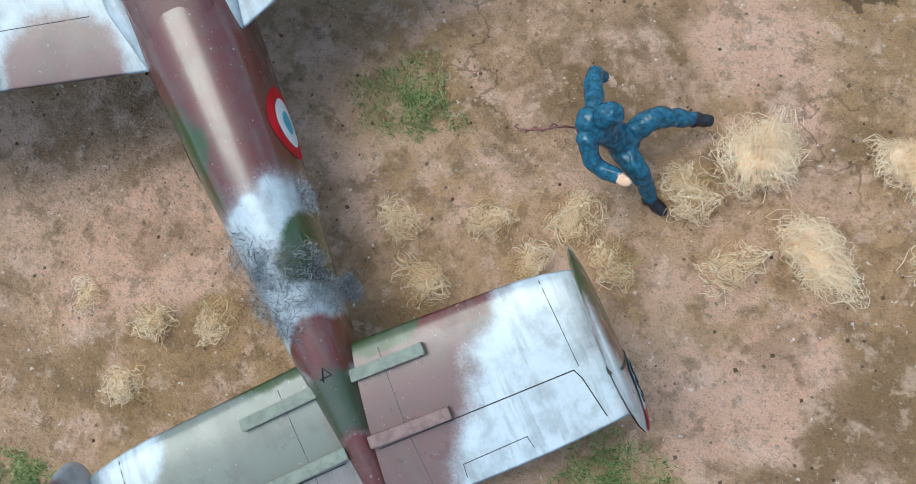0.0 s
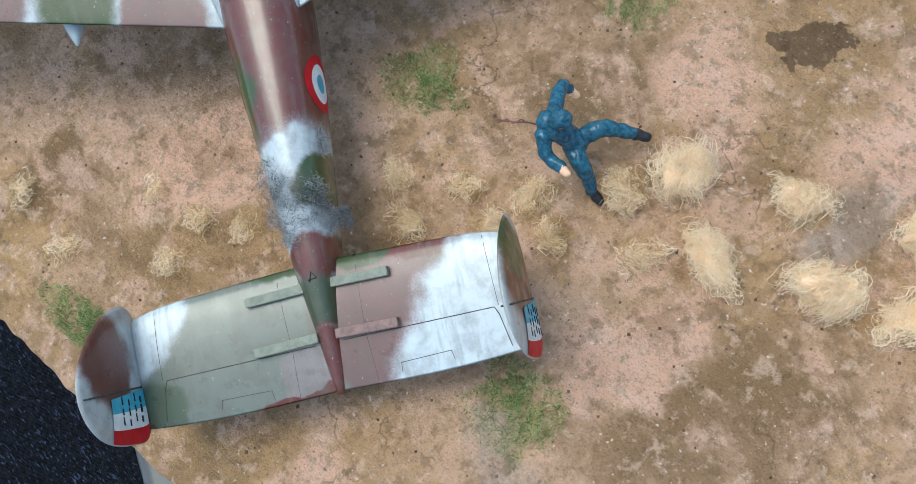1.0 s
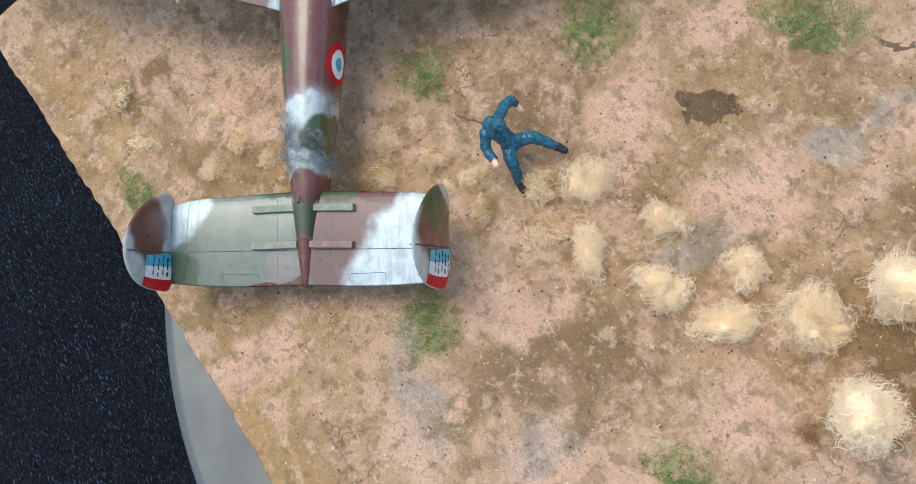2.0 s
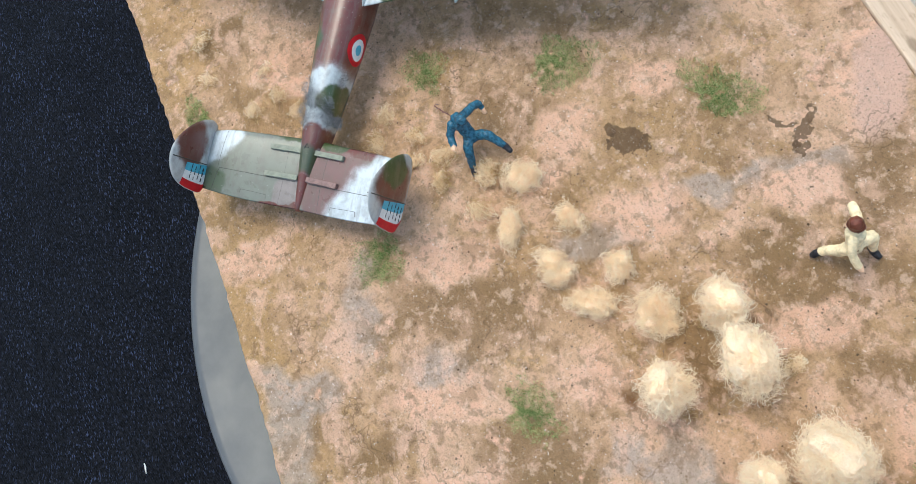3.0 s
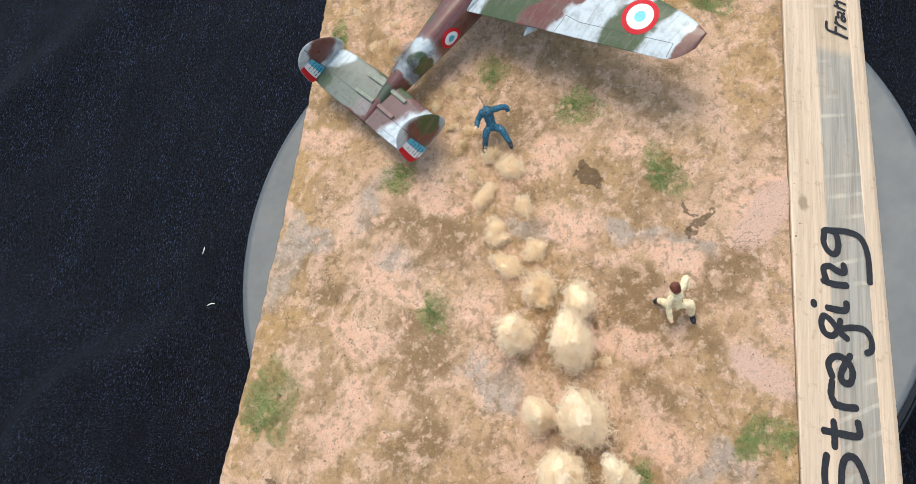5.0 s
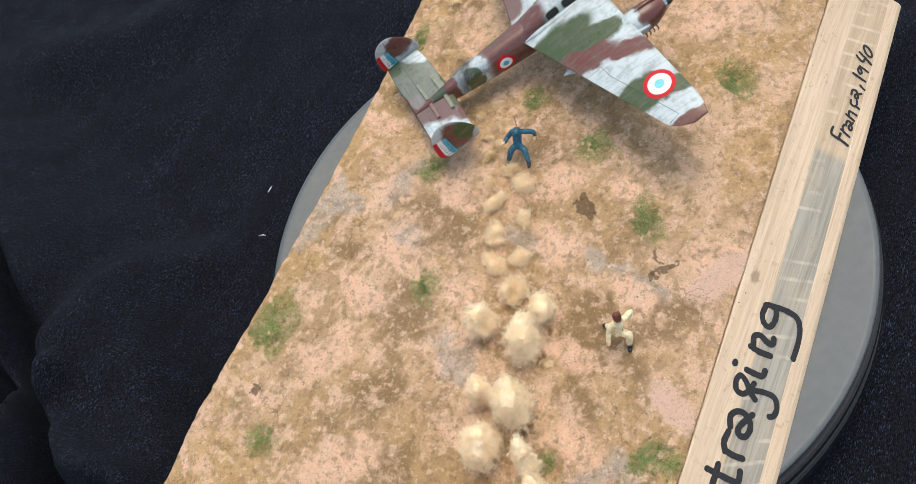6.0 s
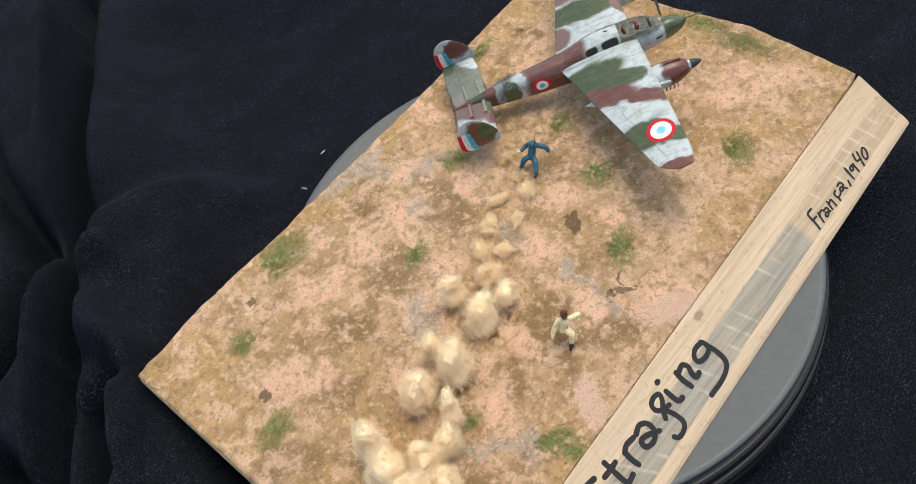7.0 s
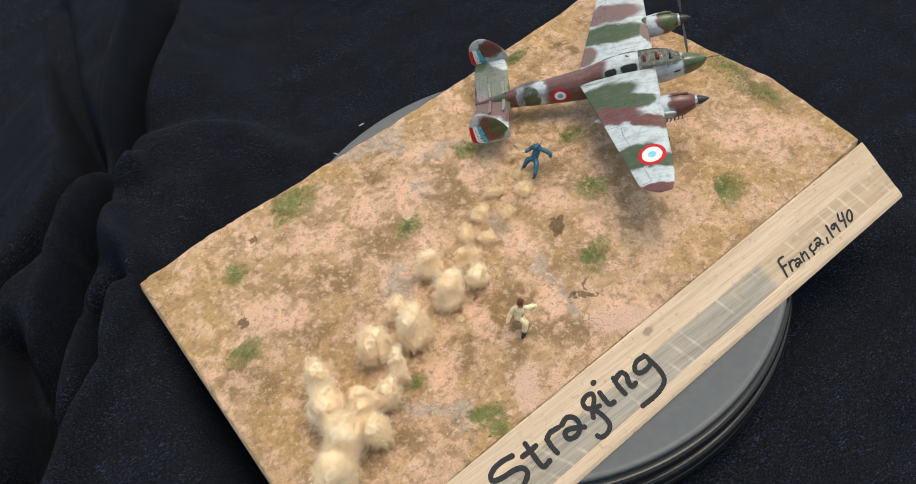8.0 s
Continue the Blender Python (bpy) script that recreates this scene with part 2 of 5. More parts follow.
def earth():
    """Modelled earth: pigment washes with soft edges over a gritty, crumbly paste."""
    m = mat("painted_earth", 0.9, 0, 0.2)
    k = Net(m)
    co = k.warp(0.022, 55, 6)
    rag = k.math("MULTIPLY", k.math("SUBTRACT", k.noise(58, 7, 0.62), 0.5), 2.1)
    grain = k.noise(620, 6, 0.72)
    fine = k.noise(1500, 4, 0.7)
    c = k.mix(k.ramp(k.noise(15, 4, 0.55, k.map((5.3, 0.7, 0), co=co)), 0.38, 0.62), (0.54, 0.335, 0.17), (0.74, 0.475, 0.305))
    c = k.mix(k.math("MULTIPLY", k.ramp(k.noise(36, 6, 0.6, k.map((0.7, 0.4, 0), co=co)), 0.48, 0.63), 0.70), c, (0.34, 0.207, 0.098))
    # areas with a place of their own: ochre and grey dust, brown soil and some painted shade, drybrushed pink
    for areas, rgb, amount, lo in ((OCHRE_AREAS, OCHRE, 0.66, 0.1), (GREY_AREAS, DUST, 0.62, 0.2), (BROWN_AREAS, SOIL_SHADE, 0.8, 0.2), (PINK_AREAS, PINK, 0.85, 0.25)):
        for x, y, rx, ry, turn in areas:
            f = k.spot(co, x / 1000, y / 1000, rx / 1000, ry / 1000, turn, 0.8)
            f = k.ramp(k.math("ADD", f, rag), lo, lo + 0.62)
            c = k.mix(k.math("MULTIPLY", f, amount), c, rgb)
    # cloudy mottling at two sizes
    c = k.mix(k.math("MULTIPLY", k.ramp(k.noise(95, 6, 0.62, k.map((8.1, 4.2, 0), co=co)), 0.47, 0.68), 0.52), c, (0.30, 0.18, 0.085))
    c = k.mix(k.math("MULTIPLY", k.ramp(k.noise(80, 6, 0.62, k.map((3.9, 6.6, 0), co=co)), 0.49, 0.63), 0.62), c, (0.88, 0.57, 0.41))
    c = k.mix(k.math("MULTIPLY", k.ramp(k.noise(240, 6, 0.66, k.map((2.7, 0.2, 0))), 0.52, 0.62), 0.52), c, (0.27, 0.163, 0.08))
    c = k.mix(k.math("MULTIPLY", k.ramp(k.noise(210, 6, 0.66, k.map((6.4, 2.1, 0))), 0.54, 0.64), 0.50), c, (0.90, 0.64, 0.47))
    co2 = k.warp(0.010, 210, 5)
    for x, y, rx, ry, turn in ((135, -212, 15, 6.5, -125), (202, -212, 19, 8, -35), (137, -206, 6, 5, 0)):  # smooth bald patches
        f = k.spot(co2, x / 1000, y / 1000, rx / 1000, ry / 1000, turn, 0.2)
        c = k.mix(k.math("MULTIPLY", f, 0.85), c, (0.76, 0.50, 0.38))
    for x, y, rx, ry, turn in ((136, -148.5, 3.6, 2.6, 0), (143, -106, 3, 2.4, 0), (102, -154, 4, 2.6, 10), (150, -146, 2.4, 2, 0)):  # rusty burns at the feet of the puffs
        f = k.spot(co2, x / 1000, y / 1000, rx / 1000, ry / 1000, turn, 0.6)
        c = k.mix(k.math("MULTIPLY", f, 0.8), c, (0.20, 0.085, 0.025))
    ragged = k.warp(0.009, 330, 6)
    for x, y, rx, ry, turn in ((219, -137, 5.6, 5.0, 30), (214.5, -141.5, 3.2, 1.8, 10), (224, -133.5, 2.4, 1.6, 0), (198, -186, 1.5, 8, 40), (203, -180, 4.5, 1.3, 40), (192, -182, 3.0, 1.6, 0), (71, -19, 3.3, 2.6, 0), (36, -70, 3.2, 4.0, 0)):
        f = k.ramp(k.math("ADD", k.spot(ragged, x / 1000, y / 1000, rx / 1000, ry / 1000, turn, 0.35), k.math("MULTIPLY", k.math("SUBTRACT", grain, 0.5), 1.6)), 0.35, 0.6)
        c = k.mix(k.math("MULTIPLY", f, 0.82), c, (0.14, 0.085, 0.045))
    # cracks in the dried paste, in places only
    crack = k.n.new("ShaderNodeTexVoronoi")
    crack.feature = "DISTANCE_TO_EDGE"
    crack.inputs["Scale"].default_value = 52
    k.link(k.warp(0.02, 120, 5), crack.inputs["Vector"])
    cr = k.math("MULTIPLY", k.ramp(crack.outputs["Distance"], 0.022, 0.004), k.ramp(k.noise(24, 4, 0.6, k.map((1, 9, 0))), 0.54, 0.64))
    c = k.mix(k.math("MULTIPLY", cr, 0.55), c, (0.17, 0.10, 0.05))
    # grain, dark and pale grit
    c = k.mix(k.math("MULTIPLY", k.ramp(grain, 0.53, 0.65), 0.34), c, (0.22, 0.135, 0.07))
    c = k.mix(k.math("MULTIPLY", k.ramp(k.noise(560, 6, 0.72, k.map((6, 2, 0))), 0.56, 0.68), 0.30), c, (0.92, 0.71, 0.55))
    c = k.mix(k.math("MULTIPLY", k.ramp(fine, 0.55, 0.66), 0.30), c, (0.13, 0.08, 0.045))
    c = k.mix(k.math("MULTIPLY", k.ramp(k.noise(1000, 2, 0.5), 0.69, 0.74), 0.75), c, (0.92, 0.82, 0.72))
    c = k.mix(k.math("MULTIPLY", k.ramp(k.noise(1200, 3, 0.6, k.map((3, 1, 0))), 0.68, 0.74), 0.7), c, (0.12, 0.072, 0.04))
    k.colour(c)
    n = k.bump(k.noise(140, 8, 0.74), 0.9, 0.0030)
    n = k.bump(grain, 1.0, 0.0015, n)
    n = k.bump(k.ramp(crack.outputs["Distance"], 0.0, 0.03), 0.25, 0.0006, n)
    k.bump(fine, 0.6, 0.0005, n)
    return m


m_earth = earth()


def timber(name, pale, dark, band, grey=None):
    """Planed wood: grain along x, saw marks slanting across, smudges and a few knots."""
    m = mat(name, 0.62, 0, 0.3)
    k = Net(m)
    g = k.noise(1.0, 8, 0.68, k.map(scale=(11, 420, 420)), 0.8)
    fine = k.noise(1.0, 6, 0.7, k.map(scale=(60, 1500, 1500)), 0.4)
    c = k.mix(k.ramp(g, 0.32, 0.68), pale, dark)
    c = k.mix(k.math("MULTIPLY", k.ramp(k.noise(1.0, 6, 0.6, k.map(scale=(9, 60, 60))), 0.42, 0.66), 0.55), c, band)
    c = k.mix(k.math("MULTIPLY", k.ramp(fine, 0.5, 0.68), 0.35), c, [v * 0.6 for v in dark])
    if grey:  # a washed-out stain over one end of the length
        f = k.spot(k.warp(0.004, 60), 0.15, -0.245, 0.139, 0.6, 0, 0.02)
        f = k.math("MULTIPLY", f, k.ramp(k.noise(1.0, 6, 0.65, k.map(scale=(30, 75, 75))), 0.25, 0.6, 0.62, 1.0))
        c = k.mix(f, c, k.mix(k.ramp(g, 0.3, 0.7), [v * 1.12 for v in grey], [v * 0.66 for v in grey]))
        saw = k.n.new("ShaderNodeTexWave")  # curved saw marks
        saw.wave_type, saw.rings_direction = "RINGS", "Z"
        saw.inputs["Scale"].default_value = 34
        saw.inputs["Distortion"].default_value = 1.2
        saw.inputs["Detail"].default_value = 3
        k.link(k.map((0.05, 0.36, 0)), saw.inputs["Vector"])
        cut_mark = k.math("MULTIPLY", k.ramp(saw.outputs["Fac"], 0.86, 0.99), k.ramp(k.noise(38, 4), 0.45, 0.62))
        c = k.mix(k.math("MULTIPLY", cut_mark, 0.5), c, (0.62, 0.52, 0.40))
    dirt = k.ramp(k.noise(170, 7, 0.7, k.map((2, 5, 0))), 0.56, 0.70)
    c = k.mix(k.math("MULTIPLY", dirt, 0.5), c, (0.26, 0.17, 0.10))
    knot = k.spot(k.warp(0.004, 250), 0.208, -0.2265, 0.0032, 0.0014, 5, 0.4)
    c = k.mix(k.math("MULTIPLY", knot, 0.7), c, (0.22, 0.15, 0.09))
    k.colour(c)
    n = k.bump(g, 0.45, 0.0005)
    k.bump(fine, 0.5, 0.0003, n)
    return m


m_wood = timber("planed_pale_wood", (0.62, 0.47, 0.34), (0.49, 0.355, 0.24), (0.44, 0.33, 0.235))
m_wood_grey = timber("weathered_grey_wood", (0.52, 0.39, 0.27), (0.40, 0.29, 0.19), (0.42, 0.31, 0.21), (0.33, 0.295, 0.245))
m_panel = plain("raw_board_edge", (0.42, 0.31, 0.20), 0.85, 0.3, 300, 0, 0.4)


def denim():
    m = mat("dark_denim", 0.95, 0, 0.06)
    k = Net(m)
    fl = k.noise(1.0, 2, 0.5, k.map(rot=(0, 0, radians(28)), scale=(560, 1800, 1200)))
    twill = k.n.new("ShaderNodeTexWave")
    twill.inputs["Scale"].default_value = 330
    twill.inputs["Distortion"].default_value = 1.2
    twill.inputs["Detail"].default_value = 2
    k.link(k.map(rot=(0, 0, radians(70))), twill.inputs["Vector"])
    streak = k.noise(1.0, 4, 0.6, k.map(rot=(0, 0, radians(28)), scale=(12, 60, 60)))
    c = k.mix(k.ramp(k.noise(700, 3), 0.35, 0.7), (0.0024, 0.0027, 0.0037), (0.0098, 0.0106, 0.0140))
    c = k.mix(k.math("MULTIPLY", k.ramp(twill.outputs["Fac"], 0.3, 0.9), 0.35), c, (0.011, 0.012, 0.016))
    fleck = k.math("MULTIPLY", k.ramp(fl, 0.57, 0.70), k.ramp(streak, 0.3, 0.7, 0.2, 1.0))
    c = k.mix(k.math("MULTIPLY", fleck, 0.9), c, (0.052, 0.068, 0.125))
    k.colour(c)
    k.bump(k.noise(1100, 3, 0.6), 0.7, 0.0008)
    return m


m_denim = denim()
m_platter = plain("grey_plastic_platter", (0.088, 0.093, 0.098), 0.4, 0.06, 200)
m_black = plain("glossy_black_plastic", (0.014, 0.014, 0.015), 0.16, 0.2)


def fibre(name, a, b, rough=0.75, pass_through=0.45):
    m = mat(name, rough, 0, 0.2)
    k = Net(m)
    n = k.n.new("ShaderNodeNewGeometry")
    c = k.mix(n.outputs["Random Per Island"], a, b)
    c = k.mix(k.math("MULTIPLY", k.ramp(k.noise(90, 3), 0.4, 0.7), 0.4), c, [v * 0.75 for v in a])
    k.colour(c)
    tr = k.n.new("ShaderNodeBsdfTranslucent")  # light passes through thin threads
    k.link(c, tr.inputs["Color"])
    mx = k.n.new("ShaderNodeMixShader")
    mx.inputs[0].default_value = pass_through
    k.link(k.b.outputs[0], mx.inputs[1])
    k.link(tr.outputs[0], mx.inputs[2])
    k.link(mx.outputs[0], k.n["Material Output"].inputs["Surface"])
    return m


m_wool = fibre("bleached_wool", (1.0, 0.79, 0.55), (1.0, 0.93, 0.75), 0.9, 0.4)
m_foot = fibre("ochre_straw", (0.48, 0.32, 0.13), (0.86, 0.66, 0.38))
m_straw = fibre("straw_fibre", (0.97, 0.75, 0.49), (1.0, 0.93, 0.75))


def wool_core(name, a, b):
    m = mat(name, 1.0, 0, 0.05)
    k = Net(m)
    hair = k.noise(700, 6, 0.8, None, 4.0)
    k.colour(k.mix(k.ramp(hair, 0.36, 0.62), a, b))
    n = k.bump(hair, 0.35, 0.0008)
    k.bump(k.noise(1800, 4, 0.7, None, 1.5), 0.5, 0.0005, n)
    return m


m_core = wool_core("wool_core", (0.93, 0.69, 0.45), (0.97, 0.81, 0.60))
m_core_low = wool_core("straw_core", (0.94, 0.67, 0.44), (0.98, 0.79, 0.58))
m_grass = fibre("flock_grass", (0.045, 0.145, 0.022), (0.72, 0.70, 0.34))
m_ash = fibre("smoke_wool", (0.03, 0.032, 0.04), (0.66, 0.68, 0.70))
m_stone = fibre("grit", (0.12, 0.075, 0.04), (0.66, 0.47, 0.33), 0.9)
m_suit_b = plain("blue_overall_paint", (0.022, 0.088, 0.135), 0.24, 0.45, 1100)
m_suit_c = plain("cream_suit_paint", (0.74, 0.60, 0.37), 0.5, 0.22, 500)
m_brownleather = plain("brown_leather_paint", (0.12, 0.035, 0.02), 0.35, 0.3, 420)
m_skin = plain("flesh_paint", (0.74, 0.47, 0.30), 0.5, 0.12)
m_boot = plain("boot_paint", (0.02, 0.02, 0.025), 0.4, 0.3)
m_yellow = plain("yellow_paint", (0.65, 0.38, 0.05), 0.5, 0.15)
m_wire = plain("copper_wire", (0.20, 0.09, 0.08), 0.35, 0.3, 900, 0.6)


# ---- mesh helpers (millimetres in, metres out) ----
def mesh_of(name, verts, faces, mats, smooth=True, index=None):
    me = bpy.data.meshes.new(name)
    me.from_pydata([(x / 1000, y / 1000, z / 1000) for x, y, z in verts], [], faces)
    for m in mats:
        me.materials.append(m)
    if index is not None:
        me.polygons.foreach_set("material_index", index)
    me.polygons.foreach_set("use_smooth", [smooth] * len(me.polygons))
    me.update()
    return me


def part(name, bm, material, parent, label="", smooth=True):
    """A bmesh (in millimetres) as one mesh object under a thing or a part."""
    bmesh.ops.recalc_face_normals(bm, faces=bm.faces)
    bmesh.ops.scale(bm, vec=(0.001,) * 3, verts=bm.verts)
    me = bpy.data.meshes.new(name)
    bm.to_mesh(me)
    bm.free()
    for m in material if isinstance(material, (list, tuple)) else [material]:
        me.materials.append(m)
    me.polygons.foreach_set("use_smooth", [smooth] * len(me.polygons))
    ob = new(name, me)
    ob.parent = parent
    if label:
        tagged(ob, label)
    return ob


def add_rows(bm, rows, closed=True, cap=True):
    """Skin a list of rings of points."""
    vs = [[bm.verts.new(p) for p in r] for r in rows]
    n = len(rows[0])
    for a, b in zip(vs, vs[1:]):
        for i in range(n if closed else n - 1):
            j = (i + 1) % n
            bm.faces.new((a[i], a[j], b[j], b[i]))
    if cap:
        bm.faces.new(vs[0][::-1])
        bm.faces.new(vs[-1])
    return vs


def loft(rows, closed=True, cap=True):
    bm = bmesh.new()
    add_rows(bm, rows, closed, cap)
    return bm


def tube_rows(points, radii, sides=10):
    """Rings round a polyline."""
    pts = [Vector(p) for p in points]
    rows, side = [], None
    for i, p in enumerate(pts):
        d = (pts[min(i + 1, len(pts) - 1)] - pts[max(i - 1, 0)]).normalized()
        if side is None:
            side = d.orthogonal().normalized()
        side = (side - d * side.dot(d)).normalized()
        up = d.cross(side)
        r = radii[i] if isinstance(radii, (list, tuple)) else radii
        rows.append([p + (side * math.cos(a) + up * math.sin(a)) * r for a in (2 * math.pi * q / sides for q in range(sides))])
    return rows


def tube(points, radii, sides=10):
    return loft(tube_rows(points, radii, sides))


def box(x0, x1, y0, y1, z0, z1, bevel=0.0):
    bm = bmesh.new()
    bmesh.ops.create_cube(bm, size=1)
    for v in bm.verts:
        v.co = Vector(((x0 + x1) / 2 + v.co.x * (x1 - x0), (y0 + y1) / 2 + v.co.y * (y1 - y0), (z0 + z1) / 2 + v.co.z * (z1 - z0)))
    if bevel:
        bmesh.ops.bevel(bm, geom=bm.edges[:], offset=bevel, segments=2, affect="EDGES")
    return bm


def spun(profile, sides=64, axis="z", at=(0, 0, 0)):
    """A solid of revolution from (radius, height) pairs."""
    rows = []
    for r, h in profile:
        ring = []
        for i in range(sides):
            a = 2 * math.pi * i / sides
            c, s = r * math.cos(a), r * math.sin(a)
            ring.append((at[0] + c, at[1] + s, at[2] + h) if axis == "z" else (at[0] + h, at[1] + c, at[2] + s))
        rows.append(ring)
    return loft(rows)


# ---- the ground of the diorama ----
def lerp_table(x, table):
    if x <= table[0][0]:
        return table[0][1]
    for (x0, y0), (x1, y1) in zip(table, table[1:]):
        if x <= x1:
            return y0 + (y1 - y0) * (x - x0) / (x1 - x0)
    return table[-1][1]


def back_edge(x):
    return lerp_table(x, ((0, 0), (44, 4.5), (141, 4), (208, 5.5), (259, 7), (315, 10.5), (365, 13), (390, 13))) + 1.0 * noise.noise((x / 11, 3.3, 0)) + 0.6 * noise.noise((x / 3.5, 1, 0))


def front_edge(x):
    return -229.5 + 0.043 * x + 0.5 * noise.noise((x / 9, 7.3, 0))


def right_edge(y):
    return lerp_table(y, ((-232, 394), (-190, 396), (-150, 397), (-100, 390), (-60, 386), (0, 379), (12, 377))) + 0.8 * noise.noise((5.1, y / 9, 0))


def ground_z(x, y):
    """Height of the modelled earth, in millimetres."""
    z = 0.8 * noise.noise((x / 26, y / 26, 0.3)) + 0.6 * noise.noise((x / 9, y / 9, 1.3)) + 0.36 * noise.noise((x / 3.2, y / 3.2, 2.3)) + 0.16 * noise.noise((x / 1.5, y / 1.5, 4.3))
    z += 6.0 * max(0.0, (x - 330) / 65) ** 2
    for cx, cy, r, h in ((290, -34, 7, 1.6), (281, -40, 6, 1.2), (302, -33, 7, 1.4), (288, -24, 7, 1.3), (309, -10, 8, 1.5), (327, -12, 8, 1.2), (318, -28, 7, 1.0)):
        z += h * math.exp(-((x - cx) ** 2 + (y - cy) ** 2) / r ** 2)
    return z


base = tagged(new("diorama_base"), "wooden diorama base with pinkish-brown earth and lettered timber edge", "diorama base")
NX, NY = 560, 330
verts, faces = [], []
for j in range(NY + 1):
    for i in range(NX + 1):
        u, v = i / NX, j / NY
        y = -232 + 242 * v
        x = right_edge(y) * u + 0.8 * noise.noise((9.1, y / 8, 0)) * (1 - u)
        y0, y1 = front_edge(x), back_edge(x)
        y = y0 + (y1 - y0) * v
        edge = min(u * 395, (1 - u) * 395, (1 - v) * 236)
        z = ground_z(x, y) - (0.7 * (1 - edge / 1.5) ** 2 if edge < 1.5 else 0)
        verts.append((x, y, z))
W1 = NX + 1
for j in range(NY):
    for i in range(NX):
        a = j * W1 + i
        faces.append((a, a + 1, a + W1 + 1, a + W1))
rim = [i for i in range(W1)] + [j * W1 + NX for j in range(1, NY + 1)] + [NY * W1 + i for i in range(NX - 1, -1, -1)] + [j * W1 for j in range(NY - 1, 0, -1)]
low = len(verts)
for q in rim:
    x, y, z = verts[q]
    verts.append((x, y, min(z, 0) - 3.2))
for q in range(len(rim)):
    r = (q + 1) % len(rim)
    faces.append((rim[q], low + q, low + r, rim[r]))
terrain = new("terrain", mesh_of("terrain", verts, faces, [m_earth]))
terrain.parent = base
tagged(terrain, "rough earth painted in pink, ochre and brown with darker stains")

bm = loft([[(0.6 - out, -231, z), (394, -214.5, z), (396, -150, z), (375, 10.5 + out * 0.4, z), (150, 1.5 + out * 0.4, z), (0.6 - out, -1.5 + out * 0.4, z)] for z, out in ((-7.2, 1.6), (-2.6, 1.2))])
part("board", bm, m_panel, base, "raw edge of a thin board", False)
part("batten", box(60, 330, -60, -40, -20.4, -7.2, 0.5), m_wood, base)
part("batten", box(60, 330, -200, -180, -20.4, -7.2, 0.5), m_wood, base)


def strip_at(x, w):
    """A point of the sloping timber face: w = 0 at its upper edge, 1 at its lower one."""
    yu, yl = -229.8 + 0.043 * x, -268 + 0.05 * x
    return Vector((x, yu + (yl - yu) * w, 0.6 - 20.2 * w))


rows = []
for i in range(41):
    x = -0.5 + 398 * i / 40
    wob = 0.25 * noise.noise((x / 20, 4, 0))
    prof = [strip_at(x, w) + Vector((0, 0, up)) for w, up in ((0, -0.9 + wob), (0.012, 0.1 + wob), (0.03, 0.45), (0.39, 0.45), (0.405, 0.15), (0.82, 0.15), (0.835, 0.45), (0.96, 0.4), (0.99, -0.3), (1.0, -1.0))]
    prof += [Vector((x, prof[-1].y, -20.4)), Vector((x, prof[0].y, -20.4))]
    rows.append(prof)
strip = part("timber_strip", loft(rows), [m_wood, m_wood_grey], base, "planed pale timber with a darker grey-brown band along it", False)
for p in strip.data.polygons:
    c = [strip.data.vertices[i].co for i in p.vertices]
    mid = sum(c, Vector()) / len(c) * 1000
    a, b = strip_at(mid.x, 0.405), strip_at(mid.x, 0.82)
    if len(c) == 4 and b.y < mid.y < a.y and mid.z > -18:
        p.material_index = 1


def pen(letter, width, *strokes):
    """One handwritten marker-pen character: rounded strokes along (x, w) points of the sloping timber face."""
    bm = bmesh.new()
    for level, pts in enumerate(strokes):
        p = [strip_at(*q) for q in pts]
        n, line = len(p), []
        for i in range(n - 1):
            p0, p1, p2, p3 = (p[max(0, min(n - 1, i + k))] for k in (-1, 0, 1, 2))
            for q in range(7):
                t = q / 7
                line.append(0.5 * (2 * p1 + (p2 - p0) * t + (2 * p0 - 5 * p1 + 4 * p2 - p3) * t * t + (3 * p1 - p0 - 3 * p2 + p3) * t ** 3))
        line.append(p[-1])
        up = (strip_at(1, 0) - strip_at(0, 0)).cross(strip_at(0, 0) - strip_at(0, 1)).normalized()
        d0, d1 = (line[0] - line[1]).normalized(), (line[-1] - line[-2]).normalized()
        caps = ((0.5, 0.02), (0.46, 0.36), (0.34, 0.72), (0.18, 0.94))
        rail = [(line[0] + d0 * width * a, b) for a, b in caps] + [(q, 1.0) for q in line] + [(line[-1] + d1 * width * a, b) for a, b in caps[::-1]]
        rows = []
        for i, (c, k) in enumerate(rail):
            d = (rail[min(i + 1, len(rail) - 1)][0] - rail[max(i - 1, 0)][0]).normalized()
            side = up.cross(d).normalized()
            r = width / 2 * k * (1 + 0.10 * noise.noise(c * 0.7))
            lift = 0.46 + 0.03 * level
            rows.append([c + side * r + up * lift, c + side * r * 0.9 + up * (lift + 0.05), c - side * r * 0.9 + up * (lift + 0.05), c - side * r + up * lift])
        add_rows(bm, rows)
    return part("letter", bm, m_ink, strip, "black marker-pen letter", False)


